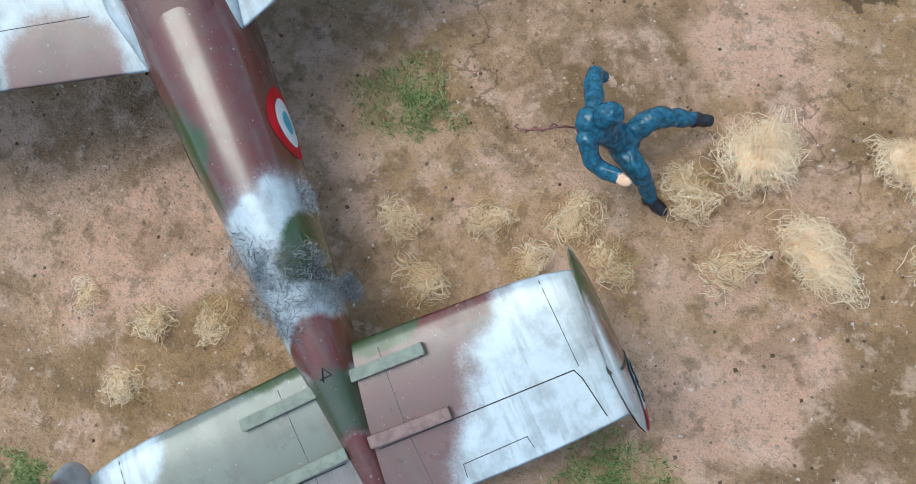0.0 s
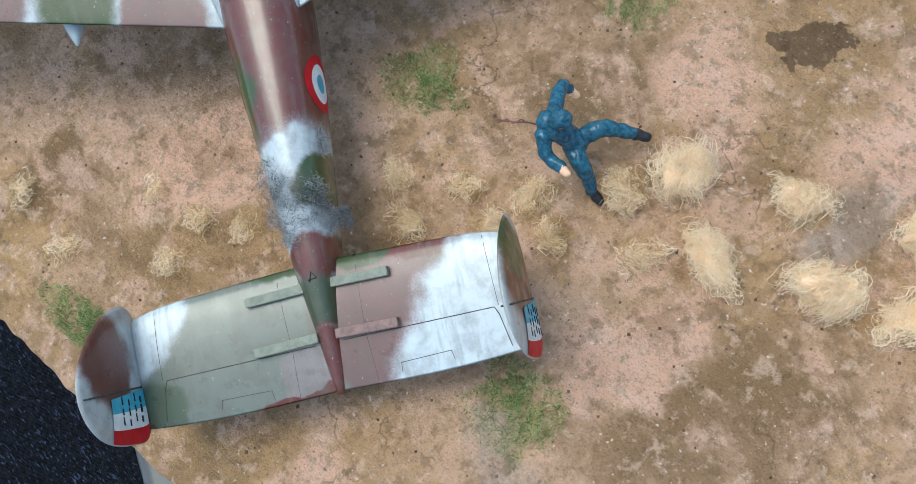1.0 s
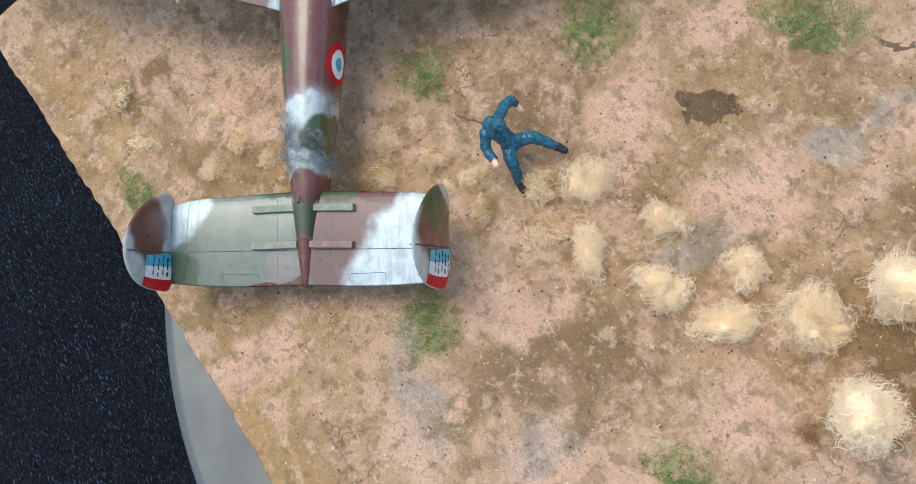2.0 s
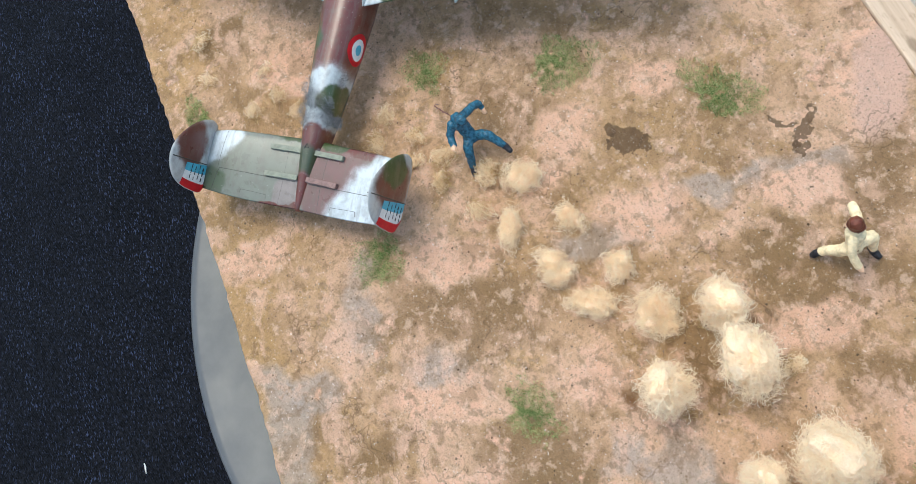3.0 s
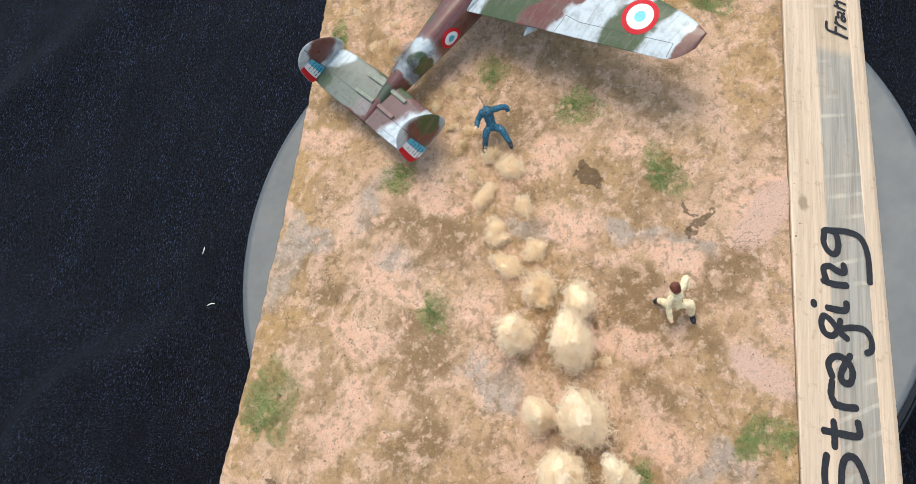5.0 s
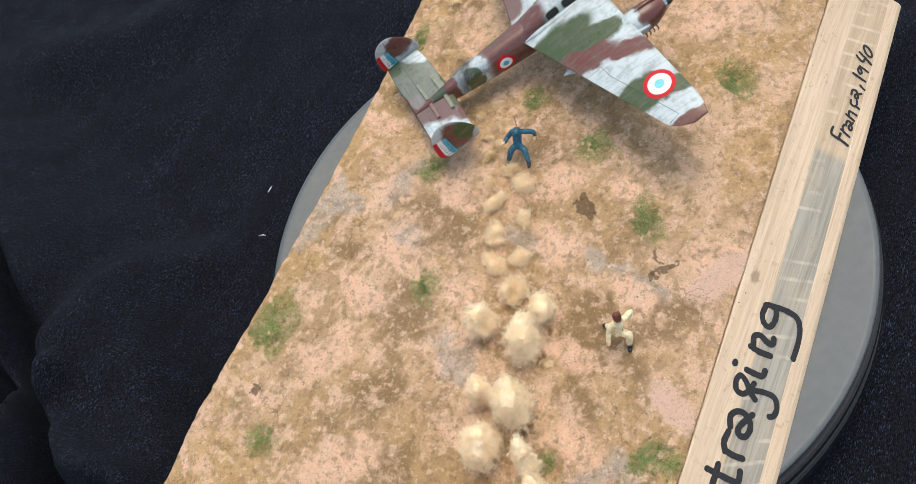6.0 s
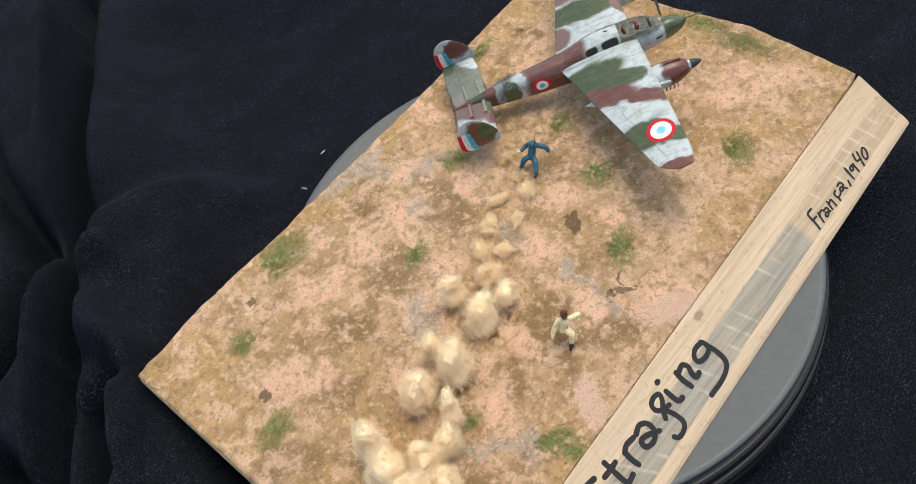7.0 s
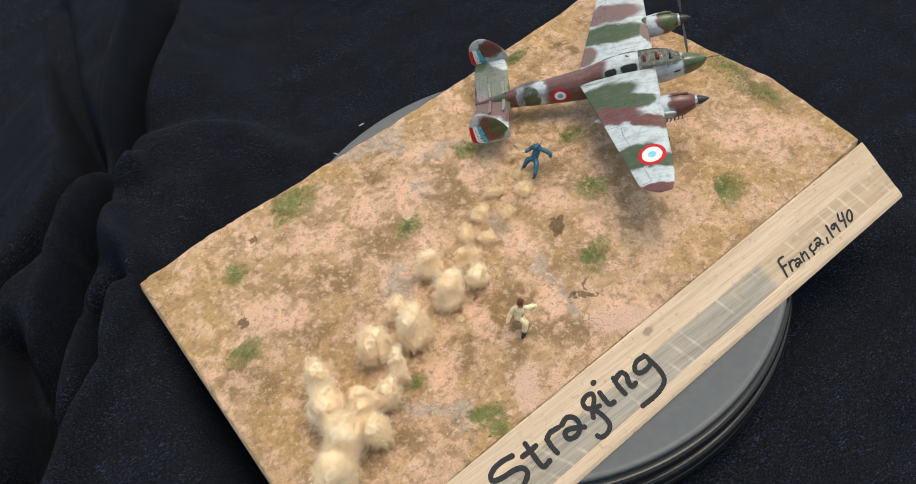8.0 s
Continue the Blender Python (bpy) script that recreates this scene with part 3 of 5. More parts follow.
pen("S", 2.9, ((105.8, 0.254), (100.2, 0.229), (94.6, 0.231), (90.5, 0.275), (90.3, 0.339), (95.3, 0.378), (102.6, 0.399), (106.6, 0.445), (107.2, 0.524), (103.5, 0.588), (97, 0.635), (90, 0.67), (86, 0.665)))
pen("t", 2.9, ((115.0, 0.243), (115.1, 0.409), (115.3, 0.549), (116.6, 0.596), (120.6, 0.585)), ((109.9, 0.339), (114.9, 0.344), (119.0, 0.341)))
pen("r", 2.9, ((126.1, 0.364), (125.7, 0.460), (126.3, 0.573)), ((125.7, 0.373), (129.2, 0.332), (134.5, 0.348)))
pen("a", 2.9, ((136.8, 0.353), (141.2, 0.322), (144.5, 0.373), (145.3, 0.458), (143.0, 0.540), (139.5, 0.566), (135.7, 0.533), (135.4, 0.468), (137.4, 0.442), (141.1, 0.472), (146.5, 0.550)))
pen("f", 2.7, ((160.2, 0.472), (156.5, 0.443), (153.3, 0.387), (153.6, 0.304), (157.3, 0.272), (160.6, 0.301), (159.5, 0.372), (155.8, 0.449), (153.5, 0.531)),
    ((156.7, 0.464), (158.6, 0.605), (158.6, 0.729), (154.9, 0.786), (150.9, 0.778), (149.4, 0.731)))
pen("i", 2.9, ((164.4, 0.350), (164.6, 0.460), (165.3, 0.537), (168.1, 0.551)), ((164.5, 0.204), (165.3, 0.204)))
pen("n", 2.9, ((175.6, 0.320), (175.2, 0.430), (175.9, 0.561)), ((175.2, 0.357), (180.7, 0.325), (182.6, 0.395), (181.3, 0.482), (181.6, 0.549), (184.4, 0.546)))
pen("g", 2.8, ((197.3, 0.357), (192.4, 0.345), (188.9, 0.394), (188.9, 0.468), (193.0, 0.503), (198.0, 0.480), (198.6, 0.397), (197.6, 0.350)),
    ((198.7, 0.429), (200.0, 0.587), (199.5, 0.726), (196.1, 0.795), (189.5, 0.826), (179.9, 0.820)))
pen("F", 1.4, ((304.4, 0.537), (300.3, 0.542), (299.6, 0.670), (298.7, 0.782)), ((299.4, 0.642), (302.9, 0.652)))
pen("r", 1.3, ((305.4, 0.644), (303.8, 0.774)), ((304.6, 0.687), (306.9, 0.659), (308.8, 0.667)))
pen("a", 1.3, ((309.0, 0.694), (311.6, 0.692), (311.9, 0.737), (308.8, 0.778), (307.6, 0.755), (309.2, 0.732), (312.3, 0.769)))
pen("n", 1.3, ((315.2, 0.657), (314.0, 0.778)), ((314.5, 0.703), (317.7, 0.682), (318.0, 0.721), (317.7, 0.790)))
pen("ç", 1.3, ((324.6, 0.666), (322.4, 0.683), (322.3, 0.743), (324.6, 0.755), (326.2, 0.741)), ((322.6, 0.754), (322.1, 0.801)))
pen("a", 1.3, ((327.9, 0.653), (330.6, 0.651), (331.2, 0.705), (328.3, 0.748), (327.0, 0.720), (328.9, 0.704), (331.3, 0.778)))
pen(",", 1.3, ((335.7, 0.735), (334.4, 0.803)))
pen("1", 1.4, ((340.5, 0.602), (339.5, 0.786)))
pen("9", 1.3, ((346.7, 0.663), (343.9, 0.652), (342.3, 0.684), (343.5, 0.708), (346.3, 0.672), (345.8, 0.785)))
pen("4", 1.3, ((351.7, 0.581), (350.1, 0.678), (353.3, 0.705)), ((354.7, 0.606), (351.3, 0.802)))
pen("0", 1.3, ((358.7, 0.643), (355.8, 0.701), (355.4, 0.771), (357.3, 0.778), (359.8, 0.715), (360.2, 0.651), (358.7, 0.643)))


# ---- the turntable and the cloth under it ----
table_z = -74.0
turntable = tagged(new("turntable"), "round grey turntable platter on glossy black rings", "turntable")
turntable.location = (0.2025, -0.1235, 0)
part("platter", spun([(2, -21), (152.5, -21), (154, -20.5), (156.6, -20.5), (157.4, -21.4), (157.4, -24.6), (152, -25.2), (2, -25.2)], 200), m_platter, turntable, "flat grey plastic platter")
part("groove", spun([(2, -25.2), (153, -25.2), (153, -29), (2, -29)], 160), m_black, turntable)
for top, low_z, r in ((-27.5, -38, 160.6), (-39, -49, 162.4), (-50, -58, 162.0), (-59, -66, 159.5)):
    dz = top - low_z
    prof = [(2, top), (r - 5.5, top), (r - 4.4, top - 0.3), (r - 3.6, top - 1.1), (r - 2.0, top - 1.0), (r - 0.7, top - 1.6), (r, top - 3.2), (r, low_z + 2.4), (r - 0.6, low_z + 0.8), (r - 2, low_z), (2, low_z)]
    part("ring", spun(prof, 200), m_black, turntable)
part("foot_ring", spun([(2, -66), (155, -66), (157, -67), (157, table_z + 0.6), (2, table_z + 0.6)], 160), m_black, turntable)
part("axle", spun([(20, -66), (20, -22)], 32), m_black, turntable)

CREASES = (  # sharp valleys between the cloth's rolls: polyline, depth and half-width in millimetres
    (((200, 385), (139, 291), (74, 198), (37, 146), (1, 92), (-27, 59), (-52, 28), (-80, -4), (-120, -55)), 56, 6.5),
    (((70, 420), (40, 291), (24, 191), (14, 150), (-8, 129), (-32, 111), (-52, 103), (-70, 98), (-130, 92)), 60, 8),
    (((1, 92), (-3, 85), (-16, 73)), 34, 6),
    (((-12, 20), (-30, 20), (-40, 1), (-50, -28), (-76, -46), (-101, -51), (-140, -70)), 44, 6),
    (((-87, 47), (-90, -3), (-97, -40), (-106, -65)), 44, 7),
    (((38, 156), (83, 153), (121, 158), (145, 149), (159, 117)), 16, 13),
    (((480, 70), (545, -40), (570, -220)), 16, 14),
    (((300, -350), (400, -320), (520, -350)), 14, 12),
    (((250, -390), (330, -430), (440, -470)), 14, 12))
RIDGES = (  # rolls and soft swells
    (((165, 350), (100, 255), (51, 179), (25, 139), (0, 110), (-28, 72), (-53, 41), (-77, 5), (-115, -45)), 30, 9),
    (((39, 109), (18, 106), (9, 92), (6, 63), (6, 27)), 20, 9),
    (((-23, 69), (-6, 68), (0, 39)), 12, 8),
    (((-26, 62), (-39, 30), (-50, -10)), 10, 9),
    (((-4, 18), (-24, -11), (-53, -44), (-76, -70), (-110, -110)), 24, 9),
    (((60, 122), (95, 124), (127, 122), (140, 104)), 12, 20),
    (((250, 350), (290, 270), (350, 220), (440, 170)), 12, 26),
    (((420, -250), (470, -330), (480, -430)), 12, 24),
    (((330, -330), (380, -420), (400, -520)), 10, 20))


def near(x, y, pts):
    best = 1e9
    for (ax, ay), (bx, by) in zip(pts, pts[1:]):
        dx, dy = bx - ax, by - ay
        t = max(0.0, min(1.0, ((x - ax) * dx + (y - ay) * dy) / (dx * dx + dy * dy)))
        best = min(best, (x - ax - t * dx) ** 2 + (y - ay - t * dy) ** 2)
    return best ** 0.5


def cloth_z(x, y):
    r = math.hypot(x - 202.5, y + 123.5)
    if r < 163:
        return 0.0
    z = 4.5 * noise.noise((x / 60, y / 60, 8)) + 2.2 * noise.noise((x / 24, y / 24, 5))
    heap = max(0.0, min(1.0, (r - 165) / 75)) * max(0.0, min(1.0, (125 - x + 0.35 * y) / 110))
    z += 58 * heap * heap * (3 - 2 * heap)
    z -= heap * min(62.0, max(0.0, -0.81 * (x - 21) + 0.586 * (y - 161) - 24) * 0.6)  # beyond the long roll the cloth falls away
    if -300 < x < 700 and -520 < y < 520:
        for pts, h, w in CREASES:
            d = near(x, y, pts) / w
            if d < 5:
                z -= h * max(0.12, heap) * math.exp(-d * d * 0.55)
        for pts, h, w in RIDGES:
            d = near(x, y, pts) / w
            if d < 4:
                z += h * math.exp(-d * d)
    return max(-3.0, z) * max(0.0, min(1.0, (r - 162) / 30))


verts, faces = [], []
CX = [-900 + 30 * i for i in range(22)] + [-240 + 3 * i for i in range(160)] + [240 + 7 * i for i in range(60)] + [660 + 30 * i for i in range(23)]
CY = [-1000 + 30 * i for i in range(18)] + [-460 + 7 * i for i in range(50)] + [-110 + 3 * i for i in range(140)] + [310 + 6 * i for i in range(30)] + [490 + 30 * i for i in range(16)]
for y in CY:
    for x in CX:
        verts.append((x, y, table_z + cloth_z(x, y)))
for j in range(len(CY) - 1):
    for i in range(len(CX) - 1):
        a = j * len(CX) + i
        faces.append((a, a + 1, a + len(CX) + 1, a + len(CX)))
cloth = new("backdrop_cloth", mesh_of("backdrop_cloth", verts, faces, [m_denim]))
tagged(cloth, "dark navy denim cloth spread out in soft folds under the turntable", "cloth")
tab = tagged(new("table"), "plain brown wooden table under the dark cloth", "table")
part("tabletop", box(-880, 1330, -980, 960, table_z - 36, table_z - 6, 2), m_wood, tab)
for lx in (-820, 1270):
    for ly in (-920, 900):
        part("leg", box(lx - 30, lx + 30, ly - 30, ly + 30, -802, table_z - 36, 2), m_wood, tab)
fl = new("floor", mesh_of("floor", [(-4000, -4000, -802), (4000, -4000, -802), (4000, 4000, -802), (-4000, 4000, -802)], [(0, 1, 2, 3)], [m_panel], False))
tagged(fl, "plain brown floor", "floor", kind="structure")


# ---- the model aircraft (x forward from the tail, y to port, z up; millimetres) ----
plane = tagged(new("model_aircraft"), "twin-engined model aircraft in green, brown and pale grey camouflage", "model aircraft")
plane.matrix_world = Matrix.Translation((0.2397, -0.0307, 0.0094)) @ pose(0, 0, 0, 0, 0, -36.9) @ pose(0, 0, 0, 0, -9.24, 0)

FUS = ((0, 1.0, 2.4, -1.0), (4, 1.7, 3.2, -1.8), (12, 2.6, 4.6, -3.6), (25, 4.4, 6.6, -6.0), (40, 5.8, 8.0, -7.8), (55, 7.2, 9.0, -9.2), (70, 8.2, 9.8, -10.0),
       (85, 8.6, 10.3, -10.4), (100, 8.5, 10.2, -10.3), (115, 8.1, 9.2, -9.8), (125, 7.4, 8.2, -9.0), (134, 6.3, 7.0, -7.8), (141, 5.0, 5.6, -6.4), (145.5, 3.6, 4.0, -4.6), (148.3, 2.0, 2.1, -2.5), (149.8, 0.4, 0.4, -0.5))



def fus(x):
    return [lerp_table(x, [(r[0], r[k]) for r in FUS]) for k in (1, 2, 3)]


def fus_pt(x, a, grow=0.0):
    """A point of the fuselage's skin: a is the angle from the starboard side upwards."""
    w, top, bot = fus(x)
    c, s = math.cos(a), math.sin(a)
    e = 0.84
    h = top if s > 0 else -bot
    return Vector((x, -math.copysign(abs(c) ** e, c) * (w + grow), math.copysign(abs(s) ** e, s) * (h + grow)))


xs = [149.8 * (1 - (1 - i / 84) ** 1.25) for i in range(85)]
part("fuselage", loft([[fus_pt(x, 2 * math.pi * k / 64) for k in range(64)] for x in xs]), m_fus, plane, "slim tapering fuselage in sprayed camouflage with a glossy top")


def le(s):
    return 118.3 - 0.0 * (s - 8) - (3.0 * ((s - 96) / 15) ** 2 if s > 96 else 0)


def te(s):
    return 70.5 + 0.285 * (s - 8) + (9.0 * ((s - 100) / 11) ** 3 if s > 100 else 0)


def wing_pt(s, c, up, side, off=0.0):
    """c runs 0 at the leading edge to 1 at the trailing one; up is 1 above and -1 below; side is -1 to starboard."""
    chord = le(s) - te(s)
    t = 0.125 * chord * (1.0 if s < 100 else max(0.25, 1 - ((s - 100) / 12) ** 2)) * (2.2 * c ** 0.5 * (1 - c) ** 0.9 * (1 - 0.25 * c)) * 0.62
    return Vector((le(s) - c * chord, side * s, 6.0 + 0.064 * (s - 8) + up * t * (1.0 if up > 0 else 0.7) + (off if up > 0 else -off) - 1.2 * c))


def wing(side, paint, label):
    bm = bmesh.new()
    ss = [5, 8, 14, 20, 28, 36, 44, 52, 60, 68, 76, 84, 92, 98, 102, 105, 107.5, 109.5, 110.8]
    cs = [0.5 - 0.5 * math.cos(math.pi * q / 16) for q in range(17)]
    rows = [[wing_pt(s, c, 1, side) for c in cs] + [wing_pt(s, c, -1, side) for c in cs[-2:0:-1]] for s in ss]
    add_rows(bm, rows)
    return part("wing", bm, paint, plane, label)


def on_wing(points, side, off, up=1):
    """Puts (x, s) plan points on the wing's skin."""
    out = []
    for x, s in points:
        c = min(1.0, max(0.0, (le(s) - x) / (le(s) - te(s))))
        out.append(wing_pt(s, c, up, side, off))
    return out


def disc_on(fn, r0, r1, n=48, rings=4):
    """A ring or disc whose points are put on a skin by fn(dx, dy)."""
    bm = bmesh.new()
    rr = [r0 + (r1 - r0) * q / rings for q in range(rings + 1)]
    rows = []
    for r in rr:
        rows.append([fn(max(r, 0.01) * math.cos(2 * math.pi * k / n), max(r, 0.01) * math.sin(2 * math.pi * k / n)) for k in range(n)])
    add_rows(bm, rows, True, False)
    return bm


def line_on_wing(points, side, parent, width=0.24, name="panel_line"):
    dense = []
    for (xa, sa), (xb, sb) in zip(points, points[1:]):
        n = max(2, int(math.hypot(xb - xa, sb - sa) / 2))
        dense += [(xa + (xb - xa) * q / n, sa + (sb - sa) * q / n) for q in range(n + 1)]
    part(name, tube(on_wing(dense, side, -0.05), width / 2, 6), m_line, parent)


for side, paint, label in ((-1, m_wing_r, "starboard wing with bands of green, brown and white"), (1, m_wing_l, "port wing with bands of white, green and dull red-brown")):
    w = wing(side, paint, label)
    rings = (("roundel_ring", 5.9, 8.1, m_red, 0.10), ("roundel_ring", 2.5, 5.9, m_white, 0.12), ("roundel_disc", 0, 2.5, m_sky, 0.13))
    for nm, r0, r1, mm, off in rings:
        part(nm, disc_on(lambda dx, dy: on_wing([(107.5 + dx, 82 + dy)], side, off)[0], r0, r1), mm, w)
    line_on_wing([(te(52) + 9, 52), (te(52) + 9.5, 60), (te(106) + 5.0, 102), (te(104) + 0.6, 103)], side, w)
    line_on_wing([(te(52) + 9, 52), (te(52) + 0.8, 52)], side, w)
    line_on_wing([(te(12) + 9, 12), (te(48) + 8, 48)], side, w, 0.16)
    line_on_wing([(111, 15), (96, 15), (94, 27), (108, 28)], side, w, 0.16)
    line_on_wing([(112, 46), (te(46) + 2, 46)], side, w, 0.12)
    line_on_wing([(112, 66), (te(66) + 10, 66)], side, w, 0.12)
    part("root_fillet", tube([(116, side * 6.5, 5.6), (108, side * 7.6, 7.2), (95, side * 8.0, 7.2), (80, side * 7.8, 6.0), (66, side * 6.0, 4.5)], [0.6, 1.6, 1.9, 1.7, 0.5], 12), paint, w)

# engines
NAC = ((76, 0.3, 0.3), (79, 1.6, 1.4), (84, 3.6, 3.4), (90, 5.6, 5.6), (104, 6.3, 6.4), (115, 7.0, 7.0), (124, 7.4, 7.5), (130, 6.9, 7.0), (134.5, 5.4, 5.5), (137.8, 3.7, 3.8), (138.4, 3.1, 3.1))


def nacelle(side):
    cz = 3.6
    y0 = side * 38.0
    rows = []
    for x, ry, rz in NAC:
        drop = lerp_table(x, ((76, -1.0), (104, -2.0), (118, -0.6), (138, 0)))
        rows.append([(x, y0 + ry * math.cos(2 * math.pi * k / 32), cz + drop + rz * math.sin(2 * math.pi * k / 32)) for k in range(32)])
    n = part("engine_nacelle", loft(rows), m_nac, plane, "rounded engine cowling blending back under the wing")
    part("cowl_ring", spun([(3.3, 137.0), (4.0, 137.2), (3.8, 138.6), (3.2, 139.0), (2.8, 138.0)], 32, "x", (0, y0, cz)), m_silver, n, "bare metal ring")
    part("intake_scoop", tube([(122, y0 + 1.0, cz + 6.6), (126, y0 + 1.2, cz + 7.0), (131, y0 + 1.4, cz + 6.6), (134, y0 + 1.4, cz + 6.0)], [0.5, 1.1, 1.1, 0.8], 8), m_nac, n)
    part("side_scoop", tube([(114, y0 + side * 6.2, cz + 1.0), (119, y0 + side * 7.0, cz + 1.2), (125, y0 + side * 7.0, cz + 0.8)], [0.6, 1.3, 0.8], 8), m_fus, n)
    for q in range(6):
        x = 117 + q * 2.3
        part("exhaust_stub", tube([(x, y0 + side * 6.2, cz - 3.4), (x + 0.2, y0 + side * 8.0, cz - 4.2), (x - 0.7, y0 + side * 8.5, cz - 4.7)], [0.4, 0.42, 0.34], 6), m_metal, n)
    sp = part("spinner", spun([(2.9, 138.4), (2.8, 139.5), (2.4, 141.5), (1.7, 143.4), (0.8, 145.0), (0.2, 145.9)], 32, "x", (0, y0, cz)), m_spin, plane, "pointed black propeller spinner")
    for q, reach in ((0, 1.0), (1, 1.0)) if side > 0 else ():  # the starboard propeller has lost its blades
        a = radians(52 + 180 * q)
        d, t = Vector((0, math.cos(a), math.sin(a))), Vector((0.72, -0.7 * math.sin(a), 0.7 * math.cos(a)))
        o = Vector((140.2, y0, cz))
        rows = []
        for r, wd, th in ((2.8, 0.5, 0.45), (5, 0.8, 0.4), (9, 1.25, 0.3), (14, 1.3, 0.22), (18.5, 0.9, 0.15), (20.4, 0.25, 0.1)):
            c = o + d * (2.8 + (r * 1.12 - 2.8) * reach)
            nrm = d.cross(t).normalized()
            rows.append([c + t * wd * math.cos(2 * math.pi * k / 10) + nrm * th * math.sin(2 * math.pi * k / 10) for k in range(10)])
        part("propeller_blade", loft(rows), m_metal, sp)
    # undercarriage
    part("gear_leg", tube([(112, y0 - 2.2, cz - 5), (113.5, y0 - 2.2, -24.5)], 0.7, 8), m_metal, plane)
    part("gear_leg", tube([(112, y0 + 2.2, cz - 5), (113.5, y0 + 2.2, -24.5)], 0.7, 8), m_metal, plane)
    wh = part("wheel", bm := spun([(1.0, -1.6), (3.6, -1.6), (5.0, -1.2), (5.6, 0), (5.0, 1.2), (3.6, 1.6), (1.0, 1.6)], 32, "z"), m_tyre, plane)
    wh.matrix_local = pose(0.1136, y0 / 1000, -0.0247, 90, 0, 0)
    part("hub", spun([(0.3, -2.0), (2.6, -1.9), (2.6, 1.9), (0.3, 2.0)], 24), m_silver, wh)


nacelle(-1)
nacelle(1)

# tailplane, fins and the four bars
def st_le(s):
    return 24.3 - 0.055 * s - (0.012 * max(0, s - 26) ** 2)


def st_te(s):
    return 0.5 + 0.00003 * s ** 3 * 1.2 - 0.03 * s


def stab_pt(s, c, up, off=0.0):
    a = abs(s)
    ch = st_le(a) - st_te(a)
    t = 0.09 * ch * (2.2 * c ** 0.5 * (1 - c) ** 0.9) * 0.62
    return Vector((st_le(a) - c * ch, s, 1.9 + 0.085 * max(0, a - 3) + up * t + (off if up > 0 else -off)))


cs = [0.5 - 0.5 * math.cos(math.pi * q / 12) for q in range(13)]
rows = [[stab_pt(s, c, 1) for c in cs] + [stab_pt(s, c, -1) for c in cs[-2:0:-1]] for s in [-35.6 + 71.2 * q / 36 for q in range(37)]]
stab = part("tailplane", loft(rows), m_tail, plane, "wide tailplane, grey-green to port and white with red-brown to starboard")


def stab_line(points, width=0.4):
    dense = []
    for (xa, sa), (xb, sb) in zip(points, points[1:]):
        n = max(2, int(math.hypot(xb - xa, sb - sa) / 1.5))
        dense += [(xa + (xb - xa) * q / n, sa + (sb - sa) * q / n) for q in range(n + 1)]
    width *= 0.72
    pts = [stab_pt(s, min(1, max(0, (st_le(abs(s)) - x) / (st_le(abs(s)) - st_te(abs(s))))), 1, -0.06) for x, s in dense]
    part("panel_line", tube(pts, width / 2, 6), m_line, stab)


for side in (1, -1):
    stab_line([(9.3, side * 2.5), (9.0, side * 30.6), (7.6, side * 31.2), (1.9, side * 32.2)], 0.32)
    stab_line([(23.0, side * 31.0), (9.2, side * 31.4)], 0.22)
    stab_line([(9.2, side * 7.0), (1.0, side * 7.4)], 0.22)
    stab_line([(22, side * 7.5), (9.4, side * 7.0)], 0.22)
    stab_line([(1.4, side * 12.0), (3.2, side * 12.2), (3.4, side * 21.5), (1.7, side * 21.8)], 0.25)
    for x, m in ((19.6, m_bar_k), (10.4, m_bar_k if side > 0 else m_bar_b)):
        b = part("strut", box(-0.85, 0.85, -5.9, 5.9, -0.7, 0.75, 0.10), m, plane, "thin raised bar painted like the tail", False)
        b.matrix_local = pose(x / 1000, side * 0.0076, 0.0040, side * 4.8, 0, side * 2.0)

FIN = ((-0.6, -1.4), (-1.0, 4.4), (-0.3, 10.6), (1.6, 15.2), (5, 18.4), (9, 19.4), (13.2, 18), (17.5, 14.2), (21, 9.6), (23.3, 4.6), (24, 0.5), (22.5, -2.8), (18, -4.2), (10, -4.4), (4, -3.6))


